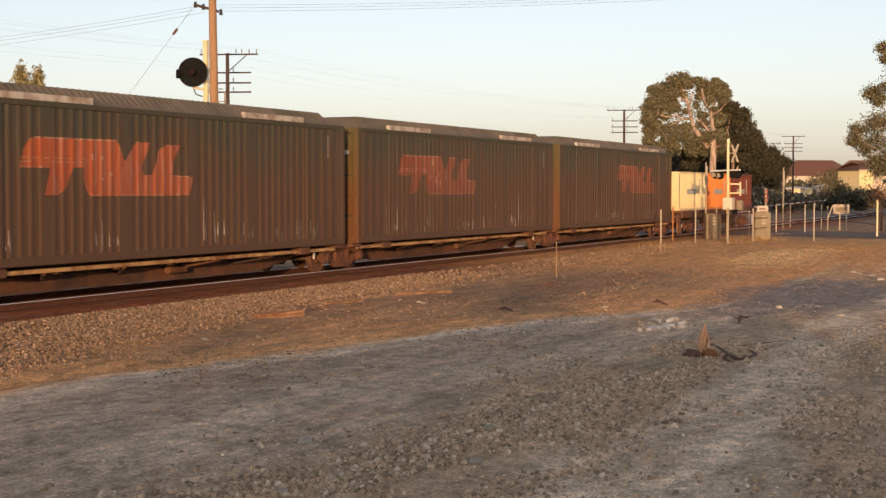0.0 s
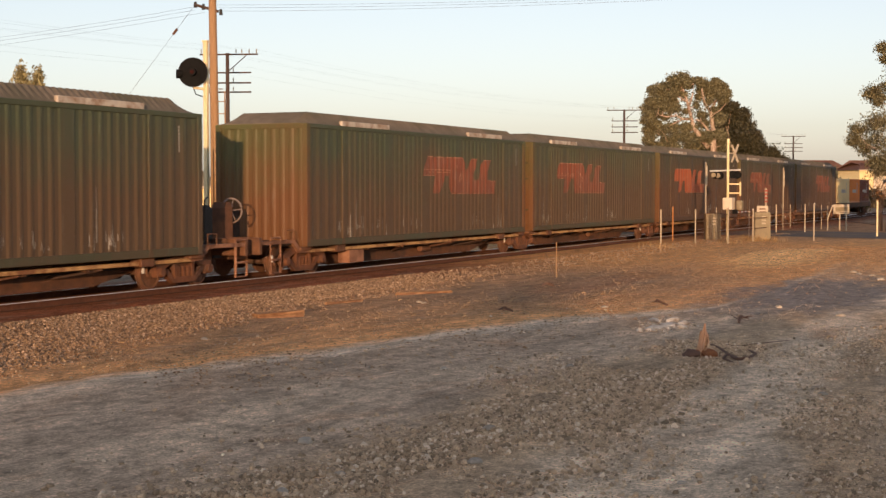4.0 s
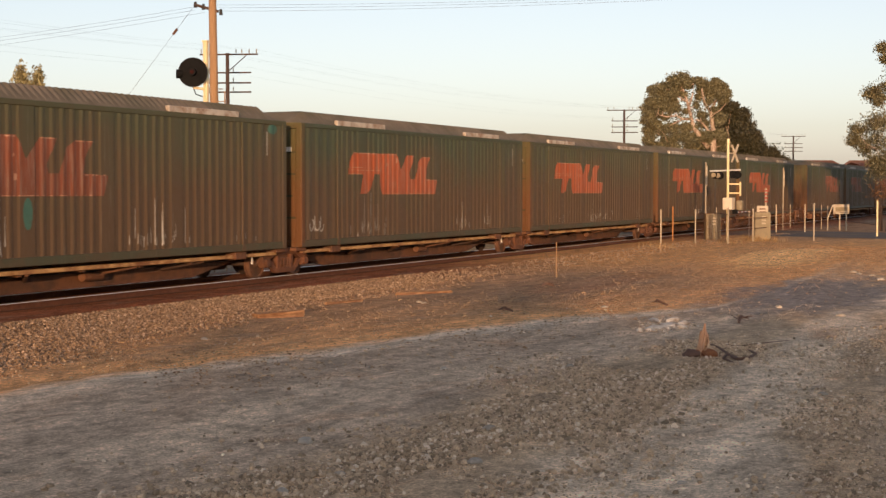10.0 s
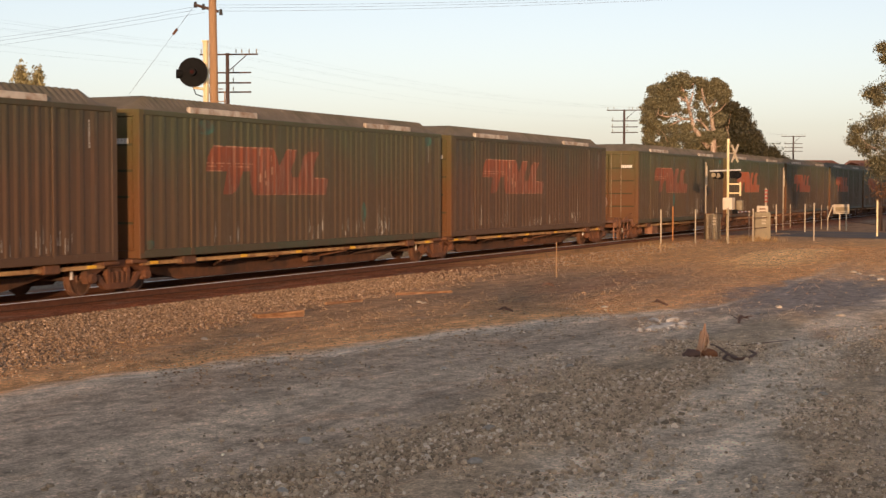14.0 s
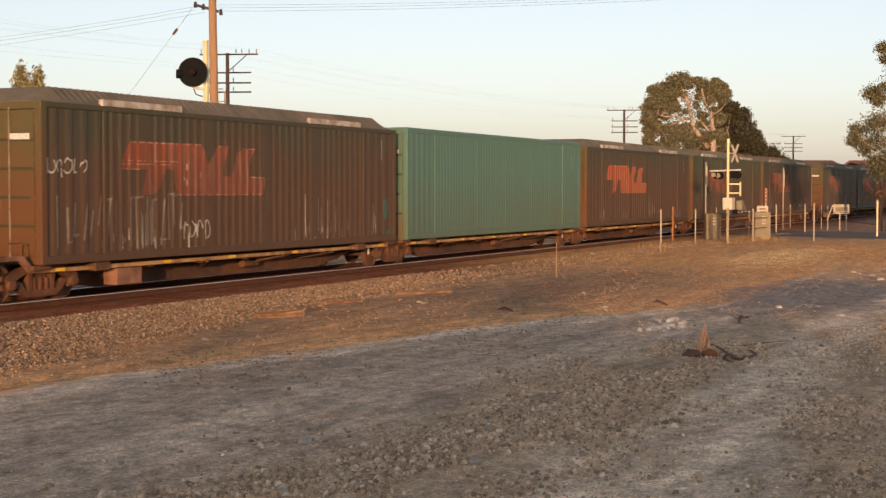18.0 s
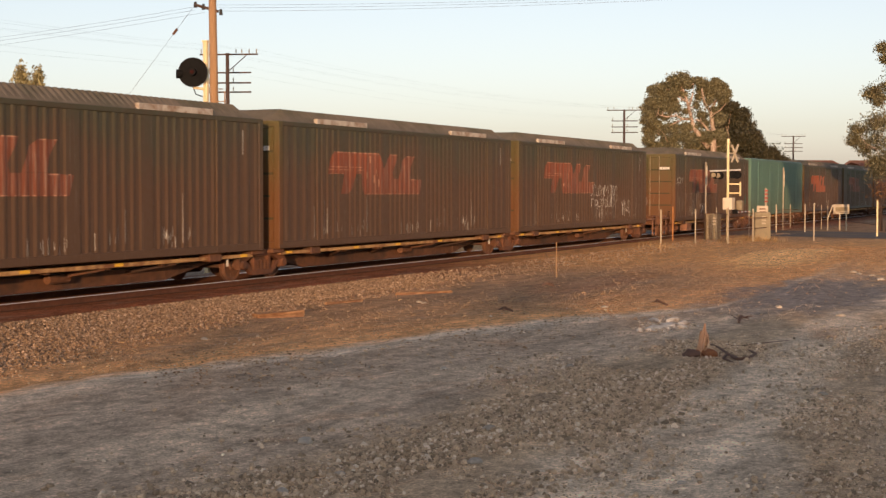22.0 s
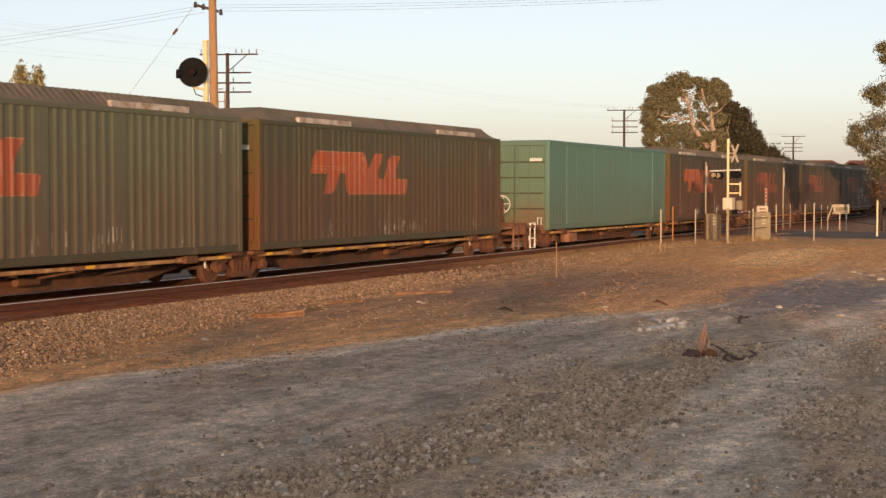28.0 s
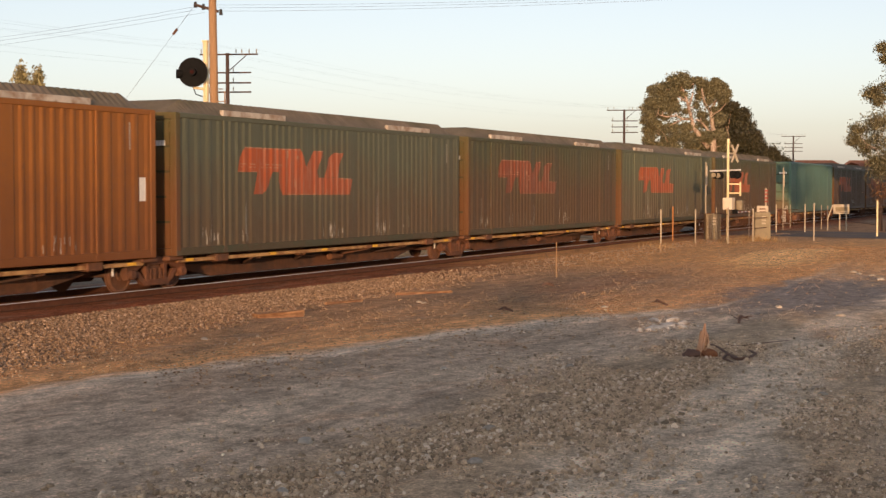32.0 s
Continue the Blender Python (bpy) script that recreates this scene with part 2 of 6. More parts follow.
def leaf_material(name, dark, light):
    m, t, b = nodes_of(name)
    geo = t.nodes.new("ShaderNodeNewGeometry")
    c = ramp(t, geo.outputs["Random Per Island"], [(0.0, dark), (0.6, light), (1.0, tuple(min(1, 1.5 * x) for x in light))])
    t.links.new(c, b.inputs["Base Color"])
    b.inputs["Roughness"].default_value = 0.6
    b.inputs["Specular IOR Level"].default_value = 0.2
    return m


M["gum_leaf"] = leaf_material("gum_leaves", (0.064, 0.062, 0.033), (0.155, 0.138, 0.076))
M["dark_leaf"] = leaf_material("dark_leaves", (0.026, 0.027, 0.015), (0.062, 0.056, 0.031))
M["poplar_leaf"] = leaf_material("poplar_leaves", (0.14, 0.125, 0.062), (0.25, 0.22, 0.11))
# warm brown leaf colour that holds the low sun's orange light
M["sunlit_leaf"] = leaf_material("sunlit_leaves", (0.085, 0.045, 0.020), (0.16, 0.082, 0.034))
M["grey_leaf"] = leaf_material("grey_leaves", (0.09, 0.08, 0.05), (0.18, 0.155, 0.10))

# ---- ground ----
def ease(v, a, b):
    k = min(1.0, max(0.0, (v - a) / (b - a)))
    return k * k * (3 - 2 * k)


def ground_height(x, y):
    """Flat road, a ballast shoulder up to the track, a level crossing some 60 m on, gentle bumps."""
    crown = 0.13 * ease(y, 13.4, 16.4) * (1 - ease(y, 21.4, 23.8))
    crossing = 0.14 * ease(x, 44, 58) * (1 - ease(x, 74, 95)) * ease(y, -30, 0) * (1 - ease(y, 40, 70))
    z = max(crown, crossing)
    near = (1 - ease(math.hypot(x - 25, y - 8), 25, 60))
    z += near * (1 - ease(y, 13.5, 15)) * (0.05 * (noise.noise(Vector((x * 0.35, y * 0.9, 0.3)))) + 0.018 * noise.noise(Vector((x * 1.7, y * 2.3, 4.1))))
    mound = 0.22 * math.exp(-((x - 47) / 7) ** 2 - ((y - 6.5) / 3.0) ** 2) + 0.10 * math.exp(-((x - 40) / 5) ** 2 - ((y - 12) / 1.6) ** 2)
    mound += 0.19 * math.exp(-((x - 50.0) / 4.4) ** 2 - ((y - 10.2) / 2.6) ** 2)
    return z + mound


def ground_material():
    """Bands along the railway: loose gravel, pale wheel tracks, a hard road edge, a brown verge, rust-stained ballast."""
    m, t, b = nodes_of("ground_of_gravel_and_dirt")
    v = coords(t, world_space=True)
    sep = t.nodes.new("ShaderNodeSeparateXYZ")
    t.links.new(v, sep.inputs[0])
    wave = noisy(t, coords(t, (0.10, 0.35, 1), True), 1.0, 3, 0.5)
    fray = noisy(t, coords(t, (0.9, 1.6, 1), True), 1.0, 6, 0.7)
    y = sums(t, "ADD", sep.outputs[1], sums(t, "MULTIPLY", sums(t, "SUBTRACT", wave, 0.5), 2.2))
    y = sums(t, "ADD", y, sums(t, "MULTIPLY", sums(t, "SUBTRACT", fray, 0.5), 1.3))
    drift = sums(t, "MULTIPLY", sums(t, "MINIMUM", sums(t, "MAXIMUM", sums(t, "SUBTRACT", sep.outputs[0], 15.0), 0.0), 16.0), 0.29)
    upper = ramp(t, sums(t, "DIVIDE", sep.outputs[1], 20.0), [(0.23, 0.0), (0.36, 1.0), (0.55, 1.0), (0.74, 0.0)])
    y = sums(t, "ADD", y, sums(t, "MULTIPLY", drift, upper))
    lean = sums(t, "MULTIPLY", sums(t, "MINIMUM", sums(t, "MAXIMUM", sums(t, "SUBTRACT", sep.outputs[0], 11.0), 0.0), 12.0), 0.10)
    lower = ramp(t, sums(t, "DIVIDE", sep.outputs[1], 20.0), [(0.22, 1.0), (0.36, 0.0)])
    y = sums(t, "SUBTRACT", y, sums(t, "MULTIPLY", lean, lower))
    f = sums(t, "DIVIDE", sums(t, "ADD", y, 10.0), 36.0)
    road, pale, verge, stain = (0.52, 0.372, 0.245), (0.66, 0.49, 0.325), (0.74, 0.370, 0.146), (0.26, 0.086, 0.035)
    loose = (0.49, 0.338, 0.202)

    def place(yy):
        return (yy + 10.0) / 36.0
    c = ramp(t, f, [(place(-9), loose), (place(-1.0), road), (place(1.3), road), (place(1.7), loose), (place(2.2), loose), (place(2.5), pale), (place(3.7), pale), (place(4.2), loose), (place(6.2), loose),
                    (place(7.0), road), (place(8.2), (0.60, 0.435, 0.285)), (place(8.8), road), (place(10.75), road), (place(11.02), (0.74, 0.565, 0.39)), (place(11.26), (0.74, 0.565, 0.39)), (place(11.8), verge), (place(15.5), (0.33, 0.20, 0.11)), (place(17.0), stain), (place(20.6), stain), (place(22.5), (0.24, 0.17, 0.11))])
    streak = noisy(t, coords(t, (0.22, 1.5, 1), True), 1.0, 4, 0.55)
    c = mixed(t, 0.8, c, ramp(t, streak, [(0.30, 0.74), (0.5, 1.0), (0.70, 1.30)]), "MULTIPLY")
    patches = noisy(t, coords(t, (0.35, 0.9, 1), True), 1.1, 7, 0.68)
    c = mixed(t, ramp(t, patches, [(0.54, 0.0), (0.68, 0.55)]), c, (0.31, 0.228, 0.150))
    c = mixed(t, ramp(t, noisy(t, coords(t, (0.5, 1.1, 1), True), 0.7, 6, 0.7), [(0.57, 0.0), (0.70, 0.6)]), c, (0.45, 0.24, 0.12))
    far = ramp(t, sums(t, "DIVIDE", sums(t, "ADD", sep.outputs[0], sums(t, "MULTIPLY", sums(t, "SUBTRACT", fray, 0.5), 14.0)), 100.0), [(0.36, 0.0), (0.45, 0.9), (0.60, 0.9), (0.72, 0.0)])
    side = ramp(t, sums(t, "DIVIDE", sep.outputs[1], 20.0), [(0.05, 0.25), (0.3, 1.0)])
    c = mixed(t, sums(t, "MULTIPLY", far, side), c, (0.66, 0.34, 0.125))
    # a dark grey patch on the road near the crossing
    dark = t.nodes.new("ShaderNodeVectorMath")
    dark.operation = "LENGTH"
    spot = t.nodes.new("ShaderNodeMapping")
    spot.inputs["Location"].default_value = (-33.0 / 7.0, -6.0 / 2.4, 0)
    spot.inputs["Scale"].default_value = (1 / 7.0, 1 / 2.4, 0)
    t.links.new(v, spot.inputs[0])
    t.links.new(spot.outputs[0], dark.inputs[0])
    near = sums(t, "ADD", dark.outputs["Value"], sums(t, "MULTIPLY", sums(t, "SUBTRACT", fray, 0.5), 1.6))
    c = mixed(t, ramp(t, near, [(0.55, 0.85), (1.0, 0.0)]), c, (0.21, 0.182, 0.160))
    # scraped orange clay beyond it, with the low sun's brightness put into its colour
    sunlit_clay = t.nodes.new("ShaderNodeVectorMath")
    sunlit_clay.operation = "LENGTH"
    spot2 = t.nodes.new("ShaderNodeMapping")
    spot2.inputs["Location"].default_value = (-47.0 / 6.0, -9.6 / 1.9, 0)
    spot2.inputs["Scale"].default_value = (1 / 6.0, 1 / 1.9, 0)
    t.links.new(v, spot2.inputs[0])
    t.links.new(spot2.outputs[0], sunlit_clay.inputs[0])
    near2 = sums(t, "ADD", sunlit_clay.outputs["Value"], sums(t, "MULTIPLY", sums(t, "SUBTRACT", fray, 0.5), 2.2))
    c = mixed(t, ramp(t, near2, [(0.5, 0.9), (1.0, 0.0)]), c, (0.92, 0.56, 0.23))
    mottle = noisy(t, coords(t, (0.9, 2.0, 1), True), 1.0, 8, 0.78)
    c = mixed(t, 0.75, c, ramp(t, mottle, [(0.36, 0.62), (0.5, 1.0), (0.64, 1.42)]), "MULTIPLY")
    grit = noisy(t, v, 34, 4, 0.75)
    c = mixed(t, 0.85, c, ramp(t, grit, [(0.25, 0.30), (0.48, 1.0), (0.70, 1.75)]), "MULTIPLY")
    clods = noisy(t, coords(t, (4.0, 5.0, 4.0), True), 1.0, 5, 0.7)
    c = mixed(t, 0.9, c, ramp(t, clods, [(0.30, 0.50), (0.48, 1.0), (0.68, 1.45)]), "MULTIPLY")
    pebbles = t.nodes.new("ShaderNodeTexVoronoi")
    pebbles.inputs["Scale"].default_value = 14
    t.links.new(v, pebbles.inputs["Vector"])
    c = mixed(t, 0.5, c, ramp(t, pebbles.outputs["Distance"], [(0.0, 1.35), (0.5, 0.7)]), "MULTIPLY")
    t.links.new(c, b.inputs["Base Color"])
    b.inputs["Roughness"].default_value = 0.95
    b.inputs["Specular IOR Level"].default_value = 0.15
    bumped(t, b, sums(t, "ADD", grit, sums(t, "MULTIPLY", patches, 2.0)), 0.5, 0.025)
    return m


def spread(stops):
    out = []
    for (a, b, step) in stops:
        n = max(1, int(round((b - a) / step)))
        out += [a + (b - a) * i / n for i in range(n)]
    return out + [stops[-1][1]]


def build_ground():
    xs = spread([(-1500, -100, 200), (-100, 4, 8), (4, 50, 0.25), (50, 100, 1), (100, 300, 10), (300, 3000, 300)])
    ys = spread([(-2000, -200, 200), (-200, -10, 10), (-10, 24, 0.25), (24, 60, 2), (60, 300, 20), (300, 3000, 300)])
    verts = [(x, y, ground_height(x, y)) for x in xs for y in ys]
    n = len(ys)
    faces = [(i * n + j, (i + 1) * n + j, (i + 1) * n + j + 1, i * n + j + 1) for i in range(len(xs) - 1) for j in range(n - 1)]
    me = bpy.data.meshes.new("ground")
    me.from_pydata(verts, [], faces)
    for p in me.polygons:
        p.use_smooth = True
    ob = part("ground", me, ground_material())
    return tagged(ob, "dusty grey gravel road and brown dirt verge beside the railway", "ground", kind="structure")


def stone_material(name, a, b_, c_):
    m, t, b = nodes_of(name)
    geo = t.nodes.new("ShaderNodeNewGeometry")
    col = ramp(t, geo.outputs["Random Per Island"], [(0.0, a), (0.45, b_), (0.8, tuple(1.2 * v for v in b_)), (1.0, c_)])
    col = mixed(t, 0.6, col, ramp(t, noisy(t, coords(t), 60), [(0.3, 0.7), (0.7, 1.3)]), "MULTIPLY")
    t.links.new(col, b.inputs["Base Color"])
    b.inputs["Roughness"].default_value = 0.9
    b.inputs["Specular IOR Level"].default_value = 0.2
    return m


def ball_corners():
    """The twelve corners and twenty faces of a rough ball."""
    g = (1 + 5 ** 0.5) / 2
    pts = [(a, b * g, 0) for a in (-1, 1) for b in (-1, 1)] + [(0, a, b * g) for a in (-1, 1) for b in (-1, 1)] + [(b * g, 0, a) for a in (-1, 1) for b in (-1, 1)]
    pts = np.array(pts, float) / math.hypot(1, g)
    near = [(i, j, k) for i in range(12) for j in range(i) for k in range(j) if max(np.linalg.norm(pts[i] - pts[j]), np.linalg.norm(pts[j] - pts[k]), np.linalg.norm(pts[i] - pts[k])) < 1.2]
    return pts, np.array([f if np.dot(np.cross(pts[f[1]] - pts[f[0]], pts[f[2]] - pts[f[0]]), pts[f[0]]) > 0 else f[::-1] for f in near])


CUBE = np.array([(x, y, z) for x in (-1, 1) for y in (-1, 1) for z in (-1, 1)], float)
QUADS = np.array([(0, 1, 3, 2), (4, 6, 7, 5), (0, 4, 5, 1), (2, 3, 7, 6), (0, 2, 6, 4), (1, 5, 7, 3)])
BALL, FACES = ball_corners()


def scatter(name, places, sizes, material, label, category, worn=False):
    """Many stones in one mesh, angular or worn round."""
    rng = np.random.default_rng(7)
    n = len(places)
    shape, sides = (BALL * 1.25, FACES) if worn else (CUBE, QUADS)
    m = len(shape)
    pts = shape[None] * (1 + (0.85 if worn else 0.45) * (rng.random((n, m, 3)) - 0.5)) * np.array(sizes)[:, None, None] * (0.45 + 0.4 * rng.random((n, 1, 3)))
    if worn:
        pts[..., 2] *= 0.9
    a, e = rng.random(n) * 6.28, (rng.random(n) - 0.5) * (0.7 if worn else 1.6)
    ca, sa, ce, se = np.cos(a)[:, None], np.sin(a)[:, None], np.cos(e)[:, None], np.sin(e)[:, None]
    x, y, z = pts[..., 0], pts[..., 1], pts[..., 2]
    x, z = ce * x - se * z, se * x + ce * z
    x, y = ca * x - sa * y, sa * x + ca * y
    pts = np.stack((x, y, z), -1) + np.array(places)[:, None]
    faces = (sides[None] + m * np.arange(n)[:, None, None]).reshape(-1, sides.shape[1])
    me = bpy.data.meshes.new(name)
    me.from_pydata(pts.reshape(-1, 3).tolist(), [], faces.tolist())
    ob = part(name, me, material)
    return tagged(ob, label, category, kind="stuff")


def build_stones():
    rng = random.Random(3)
    places, sizes = [], []
    for k in range(118000):
        x = 9 + 66 * rng.random() ** 1.5
        ragged = 0.35 * noise.noise(Vector((x * 0.5, 0, 0))) + 0.2 * noise.noise(Vector((x * 2.1, 3, 0)))
        near = 12.75 + 0.19 * max(0.0, min(10.0, x - 14)) + ragged
        y = near - 0.3 + (17.0 - near) * rng.random()
        if y > 16.55 + 0.5 * ragged and rng.random() < (y - 16.5) * 2.2:
            continue
        if (y < near + 0.25 and rng.random() < 0.75) or (x > 20 and rng.random() < min(0.93, (x - 20) * 0.055)):
            continue
        s = rng.uniform(0.012, 0.029)
        places.append((x, y, ground_height(x, y) + rng.uniform(-0.012, 0.012)))
        sizes.append(s)
    scatter("ballast", places, sizes, stone_material("ballast_stone", (0.115, 0.076, 0.047), (0.245, 0.163, 0.100), (0.46, 0.34, 0.24)),
            "loose crushed grey-brown stone ballast beside the rails", "ballast")
    places, sizes = [], []
    for count, middle, width, x0, x1, low, mean in ((42000, 5.15, 0.85, 8.5, 22, 0.005, 0.0090), (12000, 2.0, 0.55, 9, 26, 0.008, 0.007), (10000, -0.8, 1.2, 9, 26, 0.008, 0.007), (6000, 3.0, 3.5, 9, 30, 0.004, 0.004), (5000, 8.0, 1.6, 10, 30, 0.004, 0.0045), (500, 12.2, 0.5, 10, 20, 0.006, 0.006)):
        for k in range(count):
            x = x0 + (x1 - x0) * rng.random() ** 1.25
            y = rng.gauss(middle, width)
            if (8.8 < y < 11.3 and middle != 8.0) or noise.noise(Vector((x * 0.6, y * 0.9, 1.5))) + 0.5 * noise.noise(Vector((x * 2.2, y * 2.8, 4.5))) < 0.25 - 0.6 * rng.random():
                continue
            s = min(0.040, low + rng.expovariate(1 / mean))
            y += 0.085 * max(0.0, min(12.0, x - 11)) * (1 - ease(y, 3.5, 6))
            places.append((x, y, ground_height(x, y) + s * 0.22))
            sizes.append(s)
    scatter("gravel", places, sizes, stone_material("road_gravel", (0.20, 0.145, 0.092), (0.445, 0.322, 0.205), (0.70, 0.57, 0.42)),
            "loose grey and brown gravel strewn over the dirt road", "gravel", True)


def build_clods():
    rng = random.Random(13)
    places, sizes = [], []
    for k in range(13000):
        x = 14 + 42 * rng.random() ** 1.2
        y = rng.gauss(11.6 - 0.13 * (x - 14), 1.7)
        if y > 15 or noise.noise(Vector((x * 0.4, y * 0.7, 7.5))) < 0.2 - 0.6 * rng.random():
            continue
        s = min(0.022, 0.005 + rng.expovariate(1 / 0.005))
        places.append((x, y, ground_height(x, y) + s * 0.1))
        sizes.append(s)
    for k in range(10000):
        x, y = 38 + 22 * rng.random(), rng.gauss(8.5, 3.6)
        if not 1 < y < 15 or noise.noise(Vector((x * 0.3, y * 0.5, 2.5))) < 0.1 - 0.6 * rng.random():
            continue
        s = rng.uniform(0.008, 0.020)
        places.append((x, y, ground_height(x, y) + s * 0.1))
        sizes.append(s)
    scatter("earth_clods", places, sizes, stone_material("earth_clod", (0.14, 0.080, 0.040), (0.26, 0.150, 0.074), (0.33, 0.205, 0.110)),
            "small brown clods and chips strewn over the verge", "clods")
    places, sizes = [], []
    for k in range(260):
        p = on_ground(rng.gauss(1180, 24), rng.gauss(579, 6))
        places.append((p.x, p.y, ground_height(p.x, p.y)))
        sizes.append(rng.uniform(0.008, 0.036))
    scatter("pale_rubble", places, sizes, stone_material("pale_rubble", (0.26, 0.21, 0.16), (0.42, 0.35, 0.27), (0.52, 0.45, 0.36)), "patch of pale broken rubble on the road", "rubble")


# ---- railway track ----
def build_track():
    track = thing("railway_track", pose(0, TRACK, 0), "single railway track with shiny rail heads and brown sleepers", "railway track", kind="structure")
    for side in (-1, 1):
        y = side * 0.755
        bm = bmesh.new()
        profile = [(-0.07, -0.155), (0.07, -0.155), (0.07, -0.145), (0.012, -0.12), (0.012, -0.045), (0.035, -0.03), (0.035, -0.002), (-0.035, -0.002), (-0.035, -0.03), (-0.012, -0.045), (-0.012, -0.12), (-0.07, -0.145)]
        a = [bm.verts.new((-300, y + p, RAIL + q)) for p, q in profile]
        b = [bm.verts.new((2500, y + p, RAIL + q)) for p, q in profile]
        for i in range(len(profile)):
            bm.faces.new((a[i], a[(i + 1) % 12], b[(i + 1) % 12], b[i]))
        rail = part("rail", bm, M["rail_side"], track)
        part("rail_head", boxed(-300, 2500, y - 0.0365, y + 0.0365, RAIL - 0.011, RAIL), M["rail_top"], rail, "polished steel running surface")
    rng = random.Random(5)
    me = mesh_of(boxed(-0.12, 0.12, -1.25, 1.25, -0.13, 0.0, 0.012), "sleeper")
    me.materials.append(M["sleeper"])
    for i in range(210):
        s = new("sleeper", me)
        s.parent = track
        s.location = (-5 + 0.66 * i, rng.uniform(-0.04, 0.04), RAIL - 0.15)
        s.rotation_euler = (0, 0, rng.uniform(-0.02, 0.02))


# ---- train ----
LENGTH, WIDE, WALL, PITCH = 14.48, 2.64, 3.02, 15.19
RIB, DEEP, INSET = 0.278, 0.021, 1.86


def rib_line(x0, x1, pitch=RIB, group=0, flat=0.0):
    """Break points along a corrugated wall with their depth, 0 outermost; a flat panel after every group of ribs."""
    n = max(1, round((x1 - x0) / (pitch + (flat / group if group else 0))))
    flats = n // group if group else 0
    w = (x1 - x0 - flats * flat) / n
    out, a = [], x0
    for i in range(n):
        out += [(a + 0.02 * w, 1.0), (a + 0.42 * w, 1.0), (a + 0.60 * w, 0.0), (a + 0.84 * w, 0.0)]
        a += w
        if group and i % group == group // 2 and flats:
            out += [(a - 0.10 * w + flat, 0.0)]
            a += flat
            flats -= 1
    return [(x0, 1.0)] + out + [(x1, 1.0)]


def corrugated(bm, line, z0, z1, y, sign, depth=DEEP):
    """A vertical corrugated sheet along x at y; sign -1 faces -y."""
    low = [bm.verts.new((x, y - sign * d * depth, z0)) for x, d in line]
    top = [bm.verts.new((x, y - sign * d * depth, z1)) for x, d in line]
    for i in range(len(line) - 1):
        bm.faces.new((low[i], low[i + 1], top[i + 1], top[i]))
    return bm


def depth_at(line, x):
    for (a, p), (b, q) in zip(line, line[1:]):
        if a <= x <= b:
            return p + (q - p) * (x - a) / max(1e-6, b - a)
    return 1.0


def clip(poly, x, keep_right):
    out = []
    for (p, q) in zip(poly, poly[1:] + poly[:1]):
        inside_p, inside_q = (p[0] >= x) == keep_right, (q[0] >= x) == keep_right
        if inside_p:
            out.append(p)
        if inside_p != inside_q and abs(q[0] - p[0]) > 1e-9:
            k = (x - p[0]) / (q[0] - p[0])
            out.append((x, p[1] + k * (q[1] - p[1])))
    return out


def draped(bm, poly, line, y, depth=DEEP, proud=0.004):
    """A convex patch of paint laid over the ribs of the near wall."""
    lo, hi = min(p[0] for p in poly), max(p[0] for p in poly)
    cuts = [lo] + [x for x, d in line if lo < x < hi] + [hi]
    for a, b in zip(cuts, cuts[1:]):
        if b - a < 1e-5:
            continue
        piece = clip(clip(poly, a, True), b, False)
        if len(piece) < 3:
            continue
        try:
            bm.faces.new([bm.verts.new((px, y + depth_at(line, px) * depth - proud, pz)) for px, pz in piece])
        except ValueError:
            pass
    return bm


